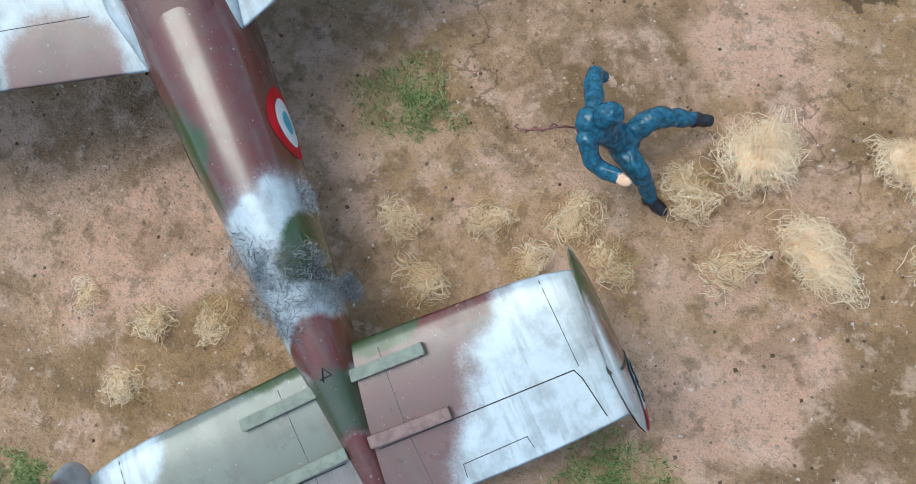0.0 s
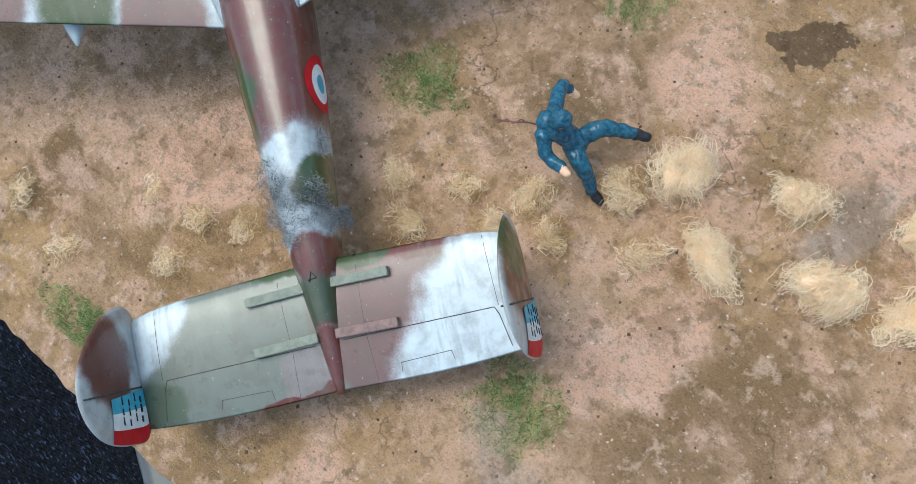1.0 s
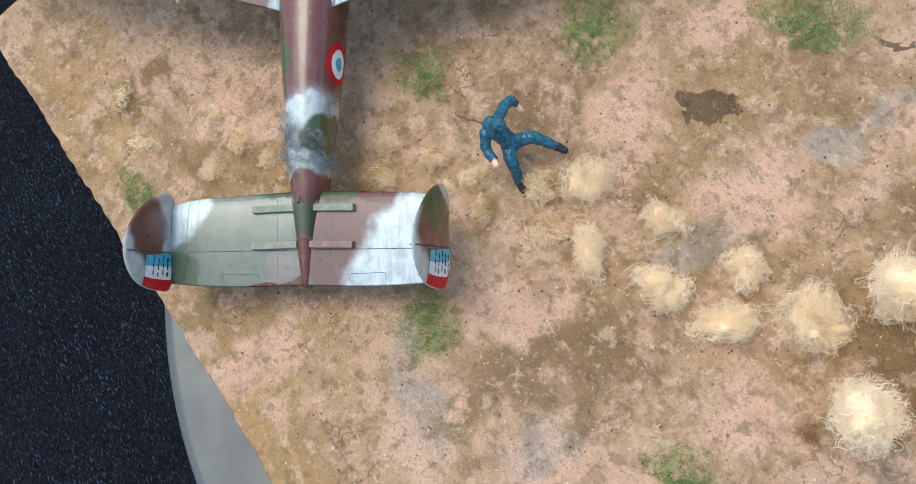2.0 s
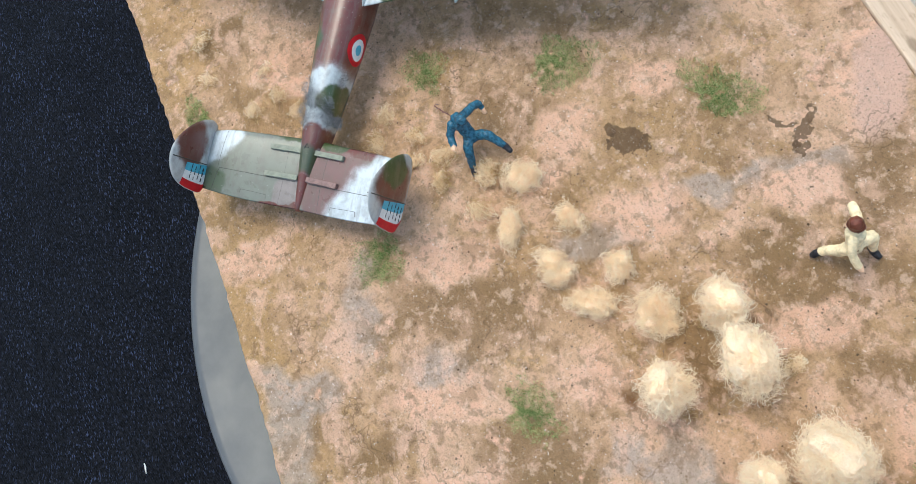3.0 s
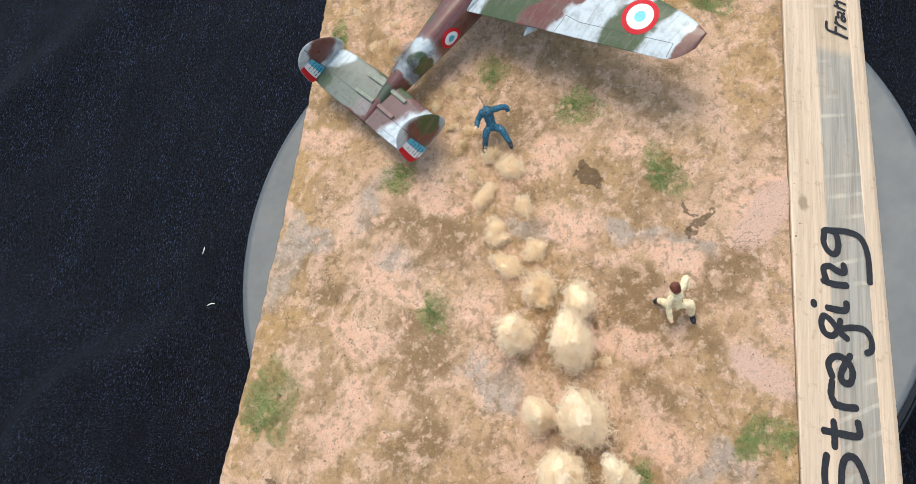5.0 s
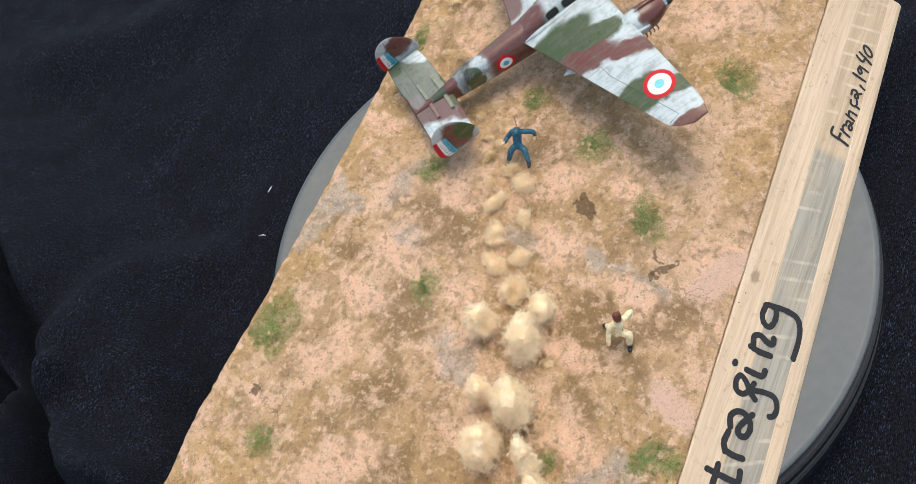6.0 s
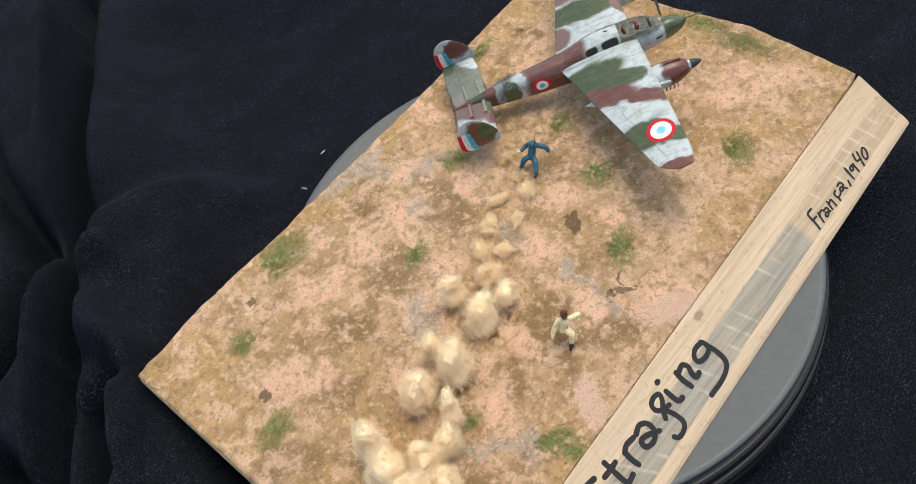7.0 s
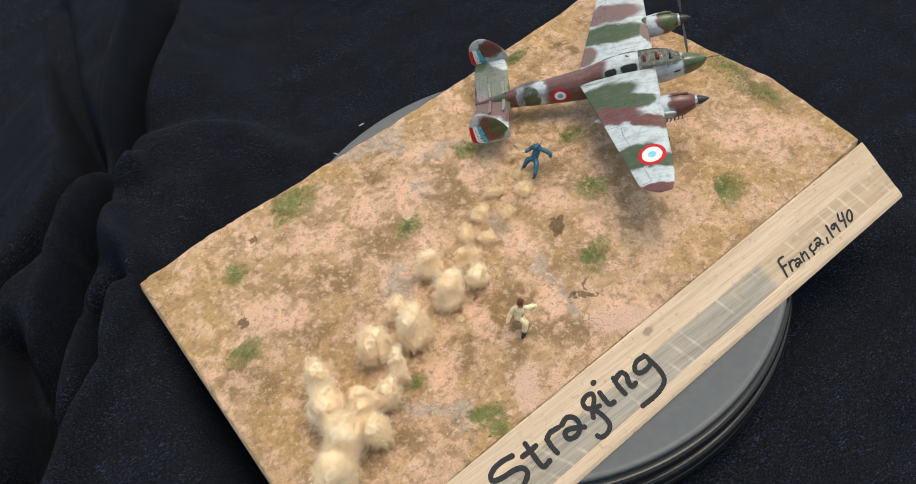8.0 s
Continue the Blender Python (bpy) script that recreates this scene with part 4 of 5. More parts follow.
def fin(side, paint):
    pts = []
    n = len(FIN)
    for i in range(n):  # rounded outline
        p0, p1, p2, p3 = (Vector(FIN[(i + k) % n]) for k in (-1, 0, 1, 2))
        for q in range(4):
            t = q / 4
            pts.append(0.5 * (2 * p1 + (p2 - p0) * t + (2 * p0 - 5 * p1 + 4 * p2 - p3) * t * t + (3 * p1 - p0 - 3 * p2 + p3) * t ** 3))
    mid = Vector((11, 8))
    rows = []
    for k, th in ((1.0, 0.05), (0.93, 0.42), (0.8, 0.7), (0.6, 0.95), (0.3, 1.1), (0.02, 1.15)):
        rows.append((k, th))
    seq = [(k, -th) for k, th in rows[::-1]] + [(k, th) for k, th in rows]
    y0 = side * 36.4
    bm = loft([[(mid.x + (p.x - mid.x) * k, y0 + th, mid.y + (p.y - mid.y) * k) for p in pts] for k, th in seq])
    f = part("fin", bm, paint, plane, "rounded tail fin with a striped rudder")
    # rudder stripes on both faces, following the fin's rear outline
    outline = [p for p in pts]

    def rear(z):
        best = 99
        for a, b in zip(outline, outline[1:] + outline[:1]):
            if (a.y - z) * (b.y - z) <= 0 and a.y != b.y:
                best = min(best, a.x + (b.x - a.x) * (z - a.y) / (b.y - a.y))
        return best

    def skin(x, z, face, off):
        d = max(0.02, min(1.0, max(((x - mid.x) / (rear(z) - mid.x)) if x < mid.x else 0.3, abs(z - mid.y) / 13)))
        th = lerp_table(d, ((0.02, 1.15), (0.3, 1.1), (0.6, 0.95), (0.8, 0.7), (0.93, 0.42), (1.0, 0.05)))
        return (x, y0 + face * (th + off), z)

    for face in (-1, 1):
        for nm, a, b, mm in (("stripe", 0.0, 0.34, m_blue), ("stripe", 0.34, 0.70, m_white), ("stripe", 0.70, 1.0, m_red)):
            rows = []
            for q in range(11):
                z = -3.0 + 14.2 * q / 10
                xr = rear(z) + 0.15
                xh = 8.9 - 0.11 * (z + 3)
                rows.append([skin(xh + (xr - xh) * (a + (b - a) * j / 5), z, face, 0.14) for j in range(6)])
            part(nm, loft(rows, False, False), mm, f)
        for q in range(5):  # illegible lines of stencilling, across the blue and white
            z = -1.2 + q * 2.2
            for g in range(3):
                x = 2.4 + g * 1.75 + 0.3 * (q % 3)
                y = skin(x + 0.6, z + 0.2, face, 0.20)[1]
                part("stencil_bar", box(x, x + 1.45 - 0.3 * ((g + q) % 2), y - 0.05, y + 0.05, z, z + (0.55 if q == 1 else 0.3)), m_ink, f)
        hinge = [skin(8.9 - 0.05 * z, z, face, 0.02) for z in [-3.8 + 22.4 * q / 10 for q in range(11)]]
        part("hinge_line", tube(hinge, 0.16, 6), m_line, f)
    lean = radians(5.0 if side < 0 else 1.0) * side  # the fins lean inwards a little
    f.matrix_local = Matrix.Translation((0, y0 / 1000, 0.006)) @ Matrix.Rotation(lean, 4, "X") @ Matrix.Translation((0, -y0 / 1000, 0))
    return f


fin(-1, m_fin_r)
fin(1, m_fin_l)

# fuselage roundels and number
for side in (-1, 1):
    z0 = 0.9 if side < 0 else -1.5
    for nm, r0, r1, mm, off in (("roundel_ring", 3.7, 5.5, m_red, 0.08), ("roundel_ring", 1.8, 3.7, m_white, 0.10), ("roundel_disc", 0, 1.8, m_blue, 0.11)):
        def put(dx, dy):
            w, top, bot = fus(56.5 + dx)
            z = z0 + dy * 0.94
            h = top if z > 0 else -bot
            return (56.5 + dx, side * ((w + off) * (1 - min(1, abs(z) / h) ** (2 / 0.84)) ** 0.42 + 0.03), z)
        part(nm, disc_on(put, r0, r1), mm, plane)
bm = tube([(20.4, 0.5, 5.95), (22.2, -0.1, 6.25), (20.9, -0.9, 6.0), (20.8, 0.8, 6.0)], 0.11, 6)
part("code_mark", bm, m_ink, plane)

# canopy
CAN = ((68, 4.6, -1.2), (76, 6.2, 0.2), (84, 6.9, 2.0), (92, 7.1, 3.6), (100, 7.1, 4.7), (110, 7.0, 5.8), (119, 6.8, 6.0), (126, 6.2, 4.9), (132, 4.8, 2.2), (137.5, 2.6, 0.0))


def can_pt(x, a, grow=0.0):
    w = lerp_table(x, [(r[0], r[1]) for r in CAN])
    h = lerp_table(x, [(r[0], r[2]) for r in CAN])
    top = fus(x)[1] - 3.4
    c, s = math.cos(a), math.sin(a)
    return Vector((x, -math.copysign(abs(c) ** 0.6, c) * (w + grow), top + abs(s) ** 0.75 * (h + 3.4 + grow)))


def canopy_piece(name, x0, x1, a0, a1, m, grow, parent, label="", n=10):
    rows = []
    for q in range(n + 1):
        x = x0 + (x1 - x0) * q / n
        rows.append([can_pt(x, radians(a0 + (a1 - a0) * j / 14), grow) for j in range(15)])
    return part(name, loft(rows, False, False), m, parent, label)


rows = []
for q in range(13):
    x = 110 + 24 * q / 12
    wd = lerp_table(x, [(r[0], r[1]) for r in CAN]) - 0.7
    rows.append([(x, -wd + 2 * wd * j / 6, fus(x)[1] + 0.5) for j in range(7)])
part("cockpit_floor", loft(rows, False, False), m_cockpit, plane, "dark cockpit interior")
can = canopy_piece("canopy_fairing", 68, 109, 0, 180, m_fus, 0.0, plane, "white painted fairing behind the glazing")
gl = canopy_piece("canopy_glazing", 109, 137, 0, 180, m_glass, 0.0, plane, "clear greenhouse glazing", 16)
for x in (109, 116, 126, 131):
    part("canopy_frame", tube([can_pt(x, radians(a), 0.05) for a in range(0, 181, 9)], 0.22, 6), m_frame, gl)
for a in (38, 142):
    part("canopy_frame", tube([can_pt(109 + 27.5 * q / 12, radians(a), 0.05) for q in range(13)], 0.18, 6), m_frame, gl)
for a in (12, 168):
    part("canopy_sill", tube([can_pt(109 + 27 * q / 12, radians(a), 0.1) for q in range(13)], 0.24, 6), m_frame, gl)
for side in (0, 1):
    for x0, x1 in ((86.5, 94.2), (97.0, 107.3)):
        xc, hx = (x0 + x1) / 2, (x1 - x0) / 2

        def pane(dx, dy, lift=0.12):  # a rounded rectangle on the fairing's flank
            c, s = dx / max(1e-6, math.hypot(dx, dy)), dy / max(1e-6, math.hypot(dx, dy))
            q = math.hypot(dx, dy)
            a = 29 + 23 * q * math.copysign(abs(s) ** 0.5, s)
            return can_pt(xc + hx * q * math.copysign(abs(c) ** 0.5, c), radians(a if not side else 180 - a), lift)

        part("side_window", disc_on(pane, 0, 1.0, 40, 4), m_dark, can, "dark side window with rounded corners")
        ring = [pane(math.cos(2 * math.pi * q / 40), math.sin(2 * math.pi * q / 40), 0.15) for q in range(41)]
        part("window_frame", tube(ring, 0.32, 6), m_frame, can)
part("seat", box(119, 121.5, -2.2, 2.2, 8.5, 12.6, 0.6), m_seat, plane, "red-brown seat back")
part("seat", box(111.5, 113.5, -2.0, 2.0, 8.8, 12.4, 0.6), m_seat, plane)
part("instrument_panel", box(127, 128.5, -3, 3, 7.2, 9.6, 0.4), m_dark, plane)
part("rear_gun", tube([(108, 0, 12.6), (101, 0.6, 16.0)], 0.35, 8), m_metal, plane)
part("gun_sight", tube([(127, 0, 8.8), (129, 0, 10.0)], 0.25, 6), m_metal, plane)
part("pitot_probe", tube([(147, -0.4, 1.5), (156, -1.2, 1.6), (161, -1.6, 1.5)], [0.3, 0.22, 0.15], 6), m_metal, plane, "thin broken probe on the nose")
part("pitot_cross", tube([(157, 0.2, 1.5), (158, -2.8, 2.6)], 0.22, 6), m_silver, plane)
part("cheek_slot", tube([fus_pt(129, radians(4), 0.05), fus_pt(133, radians(6), 0.05)], 0.5, 8), m_dark, plane)
part("tail_wheel", spun([(0.4, -0.8), (2.0, -0.7), (2.2, 0), (2.0, 0.7), (0.4, 0.8)], 20, "z"), m_tyre, plane).matrix_local = pose(0.012, 0, -0.0078, 90, 0, 0)
part("tail_fork", tube([(13, 0, -3), (12, 0, -7.8)], 0.7, 8), m_metal, plane)


# ---- fibres: wool puffs, straw tufts, flock grass, smoke ----
def teased(P, seed, size):
    """Pulls points of an (n, 3) array about as teased-out wool is: uneven bulges and hollows of about that size."""
    rng = np.random.default_rng(seed + 7000)
    out = P.copy()
    for amp, wave in ((0.10, 1.6), (0.06, 0.8), (0.04, 0.36)):
        for _ in range(3):
            k = rng.normal(size=3)
            k *= 2 * math.pi / (wave * size * np.linalg.norm(k))
            d = rng.normal(size=3)
            d /= np.linalg.norm(d)
            out += np.sin(P @ k + rng.random() * 6.28)[..., None] * d * amp * size
    out[..., 2] = np.maximum(out[..., 2], 0.12)
    return out


def threads(name, blobs, material, seed, width, step, n_pts, curl, shell=0.8, tease=None):
    """Curly hair-thin strands that wander over ellipsoids: blobs of (x, y, z, rx, ry, rz, count, outward)."""
    rng = np.random.default_rng(seed)
    P = []
    for x, y, z, rx, ry, rz, count, out in blobs:
        c, r = np.array((x, y, z)), np.array((rx, ry, rz))
        d = rng.normal(size=(count, 3))
        d /= np.linalg.norm(d, axis=1)[:, None]
        d[:, 2] = np.where(z + d[:, 2] * rz < 0.2, -d[:, 2] * 0.4, d[:, 2])
        p = c + d * r * (shell + (1.05 - shell) * rng.random((count, 1)))
        v = rng.normal(size=(count, 3))
        v = v - d * (v * d).sum(1)[:, None] * 0.7
        v = v / np.linalg.norm(v, axis=1)[:, None] + d * out * rng.random((count, 1)) ** 2
        v /= np.linalg.norm(v, axis=1)[:, None]
        loose = rng.random((count, 1)) ** 3  # a few strands stand off
        pts = [p]
        for _ in range(n_pts - 1):
            v = v + rng.normal(size=v.shape) * curl
            q = (p - c) / r
            rad = np.linalg.norm(q, axis=1)[:, None]
            v = v - q * np.maximum(0, rad - 1.0 - 0.55 * loose) * 1.6 + q * np.maximum(0, shell - rad) * 1.2
            v /= np.linalg.norm(v, axis=1)[:, None]
            p = p + v * step
            p[:, 2] = np.maximum(p[:, 2], 0.15)
            pts.append(p)
        P.append(np.stack(pts, 1))
    P = np.concatenate(P)
    n, k = P.shape[:2]
    if tease:
        P = teased(P, *tease)
    D = np.gradient(P, axis=1)
    D /= np.linalg.norm(D, axis=2)[..., None] + 1e-9
    A = np.cross(D, rng.normal(size=(n, 1, 3)))
    A /= np.linalg.norm(A, axis=2)[..., None] + 1e-9
    w = (width / 2) * np.array([0.7] + [1.0] * (k - 2) + [0.3])[None, :, None] * (0.7 + 0.6 * rng.random((n, 1, 1)))
    V = np.stack([P - A * w, P + A * w], 2).reshape(-1, 3) / 1000
    i = (np.arange(n)[:, None] * k + np.arange(k - 1)[None, :]).reshape(-1) * 2
    F = np.stack([i, i + 1, i + 3, i + 2], -1)
    me = bpy.data.meshes.new(name)
    me.vertices.add(len(V))
    me.vertices.foreach_set("co", V.reshape(-1))
    me.loops.add(F.size)
    me.loops.foreach_set("vertex_index", F.reshape(-1).astype(np.int32))
    me.polygons.add(len(F))
    me.polygons.foreach_set("loop_start", np.arange(0, F.size, 4, dtype=np.int32))
    me.materials.append(material)
    me.update(calc_edges=True)
    return me


def lumps(name, blobs, material, parent, seed, k, size):
    """The matted inside of a ball of wool: uneven lumps grown together."""
    bm = bmesh.new()
    for j, (x, y, z, rx, ry, rz, *_) in enumerate(blobs):
        for v in bmesh.ops.create_icosphere(bm, subdivisions=4, radius=1.0)["verts"]:
            d = v.co.copy()
            f = k * (1 + 0.10 * noise.noise(d * 2.1 + Vector((seed, j, 0))) + 0.05 * noise.noise(d * 5.5 + Vector((0, seed, j))) + 0.02 * noise.noise(d * 13 + Vector((j, 0, seed))))
            v.co = Vector((x + d.x * rx * f, y + d.y * ry * f, max(0.05, z + d.z * rz * f)))
    for v, q in zip(bm.verts, teased(np.array([v.co for v in bm.verts]), seed, size)):
        v.co = q
    ob = part(name, bm, material, parent)
    fuse = ob.modifiers.new("fuse", "REMESH")
    fuse.mode, fuse.voxel_size, fuse.use_smooth_shade = "VOXEL", 0.0007, True
    return ob


def puff(x, y, r, h, seed, turn=0.0, wide=1.0, lean=(0.0, 0.0), label=""):
    """One dust puff: a ragged pillar of teased-out wool, or a loose low one, on a straw-coloured foot."""
    g = ground_z(x, y)
    ob = tagged(new("wool_puff"), label, "dust puff", "line of dust puffs")
    ob.matrix_world = pose(x / 1000, y / 1000, g / 1000 - 0.0002, 0, 0, turn)
    rnd = random.Random(seed)
    tall = h > 14
    blobs = []
    for q in range(9 if tall else 7):
        if tall:
            u = 0.12 + 0.76 * q / 8
            w = r * (0.56 + 0.15 * math.sin(u * 4.0)) * rnd.uniform(0.85, 1.12)
            d, a = r * rnd.uniform(0.08, 0.32), q * 2.4 + rnd.uniform(-0.5, 0.5)
            hz = w * rnd.uniform(0.9, 1.3)
            blobs.append((lean[0] * u + d * math.cos(a) * wide, lean[1] * u + d * math.sin(a) / wide, min(h * u, h - hz * 0.9), w * wide, w / wide, hz))
        else:
            a, d = q * 2.4 + rnd.uniform(-0.4, 0.4), r * rnd.uniform(0.1, 0.6)
            w = r * rnd.uniform(0.3, 0.5)
            blobs.append((d * math.cos(a) * wide, d * math.sin(a) / wide, h * rnd.uniform(0.12, 0.5), w * wide, w / wide, h * rnd.uniform(0.2, 0.4)))
    tease = (seed, r)
    lumps("wool_body", blobs[1:] if tall else blobs, m_core if tall else m_core_low, ob, seed, 0.76 if tall else 0.55, r)
    dense = [(*b, int((b[3] * b[4] + b[4] * b[5] + b[3] * b[5]) * (4.6 if tall else 6.0)) + 14, 0.9) for b in blobs]
    th = new("wool_fuzz", threads("wool_fuzz", dense, m_wool if tall else m_straw, seed, 0.10 if tall else 0.075, 0.72 if tall else 0.62, 9 if tall else 13, 0.6 if tall else 0.5, 0.7 if tall else 0.4, tease))
    th.parent = ob
    loose = [(*b[:3], b[3] * 1.15, b[4] * 1.15, b[5] * 1.15, int(r * (7 if tall else 4)), 1.4) for b in blobs]
    th = new("stray_threads", threads("stray_threads", loose, m_wool if tall else m_straw, seed + 500, 0.11, 0.72, 12, 0.5, 0.9, tease))
    th.parent = ob
    # straw fibres at the foot; their ochre also holds some of its shading
    th = new("straw_foot", threads("straw_foot", [(0, 0, h * 0.05, r * 0.9 * wide, r * 0.9 / wide, max(1.4, h * 0.14), int((24 if tall else 9) * r), 0.5)], m_foot, seed + 900, 0.08, 0.7, 10, 0.5, 0.5, tease))
    th.parent = ob
    return ob


def tuft(x, y, r, h, seed, count=120):
    """One low tuft of loose curly straw."""
    g = ground_z(x, y)
    ob = tagged(new("straw_tuft"), "low tuft of curly pale straw on the earth", "tuft", "straw tufts")
    ob.matrix_world = pose(x / 1000, y / 1000, g / 1000 - 0.0002, 0, 0, seed * 37 % 360)
    rnd = random.Random(seed)
    blobs = [(rnd.uniform(-0.5, 0.5) * r, rnd.uniform(-0.4, 0.4) * r, h * rnd.uniform(0.1, 0.4), r * rnd.uniform(0.35, 0.7), r * rnd.uniform(0.25, 0.5), h * rnd.uniform(0.25, 0.4)) for _ in range(4)]
    th = new("straw_fuzz", threads("straw_fuzz", [(*b, int(count * 0.5), 0.6) for b in blobs], m_straw, seed, 0.11, 0.6, 13, 0.45, 0.5, (seed, r)))
    th.parent = ob
    th = new("ochre_threads", threads("ochre_threads", [(0, 0, h * 0.25, r * 0.95, r * 0.75, h * 0.35, int(count * 0.7), 0.6)], m_foot, seed + 50, 0.11, 0.6, 12, 0.45, 0.5, (seed, r)))
    th.parent = ob
    return ob


LOW, TALL = "low loose puff of straw-coloured wool on the earth", "tall puff of bleached wool standing for a bullet strike"
for i, (x, y, r, h, turn, wide) in enumerate(((220, -103.5, 7.2, 8, 20, 1.0), (206.5, -92.5, 6.2, 7, -24, 1.36), (201.5, -110.5, 5.8, 5, 10, 1.1), (188.5, -100.5, 6.6, 8, 40, 1.1), (180.5, -119, 5.2, 7, 0, 1.05),
                                              (174.5, -106.5, 7.4, 6, 72, 1.34), (162.5, -123.5, 8.6, 12, 50, 1.1))):
    puff(x, y, r, h, 11 + i, turn, wide, (0, 0), LOW)
for i, (x, y, r, h, wide, lx, ly) in enumerate(((155.5, -139.5, 7.0, 16, 1.1, 1, -1), (139.5, -116.5, 7.4, 20, 1.06, 1, 1), (136, -141, 8.4, 25, 1.1, 4, 3), (107.5, -130, 6, 19, 1.0, 1, 1),
                                                (106.5, -148, 9.6, 30, 1.04, 1, 1), (86, -142.5, 10, 24, 1.12, -2, 1), (85, -165.5, 5.6, 27, 1.0, 4, 4), (49, -144, 7.6, 29, 1.0, 0, 3), (44, -160, 11, 30, 1.0, 0, 0),
                                                (60, -171, 9, 27, 1.1, 0, 0), (72, -172, 6.6, 22, 1.15, 3, 1), (42, -180, 12, 34, 1.0, 0, 0), (28, -193, 11.5, 30, 1.05, 0, 0), (57, -186, 8.6, 24, 1.0, 0, 0))):
    puff(x, y, r, h, 31 + i, 0.0, wide, (lx, ly), TALL)
for i, (x, y, r, h, n) in enumerate(((263, -67, 4.5, 4, 90), (256, -61, 4.5, 4.5, 100), (252, -75, 3.6, 3, 70), (240, -80.5, 4.2, 4.5, 100), (243, -70.5, 3.8, 4, 90),
                                     (231.5, -77.5, 3.6, 5, 130), (228, -92.5, 5, 6, 170), (217.5, -85.5, 4.6, 4, 80), (290, -34, 4.5, 4, 60), (281, -40, 4, 3, 50), (302, -33, 4, 3, 40),
                                     (288, -24, 4, 3, 50), (309, -10, 4, 3, 40), (134, -151, 3.5, 3, 70), (327, -12, 4, 3, 40))):
    tuft(x, y, r, h, 101 + i, n)


def grass(x, y, rx, ry, turn, count, seed):
    """A patch of flock grass: short leaning blades."""
    rng = np.random.default_rng(seed)
    V, F = [], []
    ca, sa = math.cos(radians(turn)), math.sin(radians(turn))
    while len(F) < count:
        a, r = rng.random() * 2 * math.pi, rng.random() ** 0.75
        r *= 0.88 + 0.5 * noise.noise((math.cos(a) * 1.4 + seed, math.sin(a) * 1.4, 0.5)) + 0.3 * noise.noise((math.cos(a) * 5, math.sin(a) * 5 + seed, 0.5))
        u, v = rx * r * math.cos(a), ry * r * math.sin(a)
        px, py = x + u * ca - v * sa, y + u * sa + v * ca
        if not (1 < px < 392 and py < 2):
            continue
        if noise.noise((px / 2.6, py / 2.6, seed)) < -0.28 + 0.25 * (rng.random() - 0.5):  # gaps
            continue
        z, L, b = ground_z(px, py) - 0.1, 0.45 + rng.random() * 0.95, rng.random() * 2 * math.pi
        lean = rng.random() * 1.5
        w = 0.06
        dx, dy = math.cos(b), math.sin(b)
        tip = (px + dx * L * lean, py + dy * L * lean, z + L * (1 - 0.35 * lean))
        midp = (px + dx * L * lean * 0.35, py + dy * L * lean * 0.35, z + L * 0.6)
        n = len(V)
        V += [(px - dy * w, py + dx * w, z), (px + dy * w, py - dx * w, z), (midp[0] + dy * w * 0.8, midp[1] - dx * w * 0.8, midp[2]), (midp[0] - dy * w * 0.8, midp[1] + dx * w * 0.8, midp[2]), tip]
        F += [(n, n + 1, n + 2, n + 3), (n + 3, n + 2, n + 4)]
    ob = new("grass_patch", mesh_of("grass_patch", V, F, [m_grass], False))
    return tagged(ob, "small patch of short green flock grass on the earth", "grass", "grass patches", "stuff")


for i, (x, y, rx, ry, turn) in enumerate(((104, -9, 15, 11, 10), (50, -35, 7, 7, 0), (27, -89, 9, 7, 0), (150.5, -77, 9, 6, 30), (254.5, -128, 9, 9, 0), (220, -168.5, 12, 7, 28),
                                          (108.5, -209.5, 10, 7, -40), (312, -184, 12, 8, 40), (386, -112, 20, 8, -75), (385, -146, 22, 8, -80), (273.5, -86, 8, 6, 0),
                                          (217, -50, 10, 6, -20), (294, -2, 10, 6, 0), (91, -170, 5, 4, 0), (110, -221, 6, 4, 0))):
    grass(x, y, rx * 1.35, ry * 1.35, turn, int((60 if x > 380 else 125) * rx * ry), 300 + i)

# smoke wool on the rear fuselage
SMOKE = ((40, 3.0, 7.4, 3.6, 2.4, 0.9, 150), (37, 0.5, 7.9, 3.4, 2.6, 0.8, 150), (33.5, 3.2, 6.4, 3.0, 2.4, 1.2, 160), (33, -1.0, 7.2, 3.0, 2.8, 1.0, 170), (31.5, -4.6, 5.4, 2.4, 1.8, 1.6, 150),
         (36, -4.2, 6.3, 2.2, 1.6, 1.2, 120), (31, -6.9, 1.6, 1.6, 1.1, 1.6, 150), (45, -6.6, 4.4, 2.4, 0.8, 1.2, 90), (29, 1.5, 6.4, 2.0, 2.0, 0.8, 120))
smoke = new("smoke_wool", threads("smoke_wool", [(*b[:6], int(b[6] * 1.9), 0.6) for b in SMOKE], m_ash, 77, 0.05, 0.42, 9, 0.6, 0.7))
smoke.matrix_world = plane.matrix_world.copy()
tagged(smoke, "tangled dark grey wool for smoke lying on the aircraft's rear fuselage", "smoke wool")


# ---- painted miniature figures ----
from mathutils.bvhtree import BVHTree


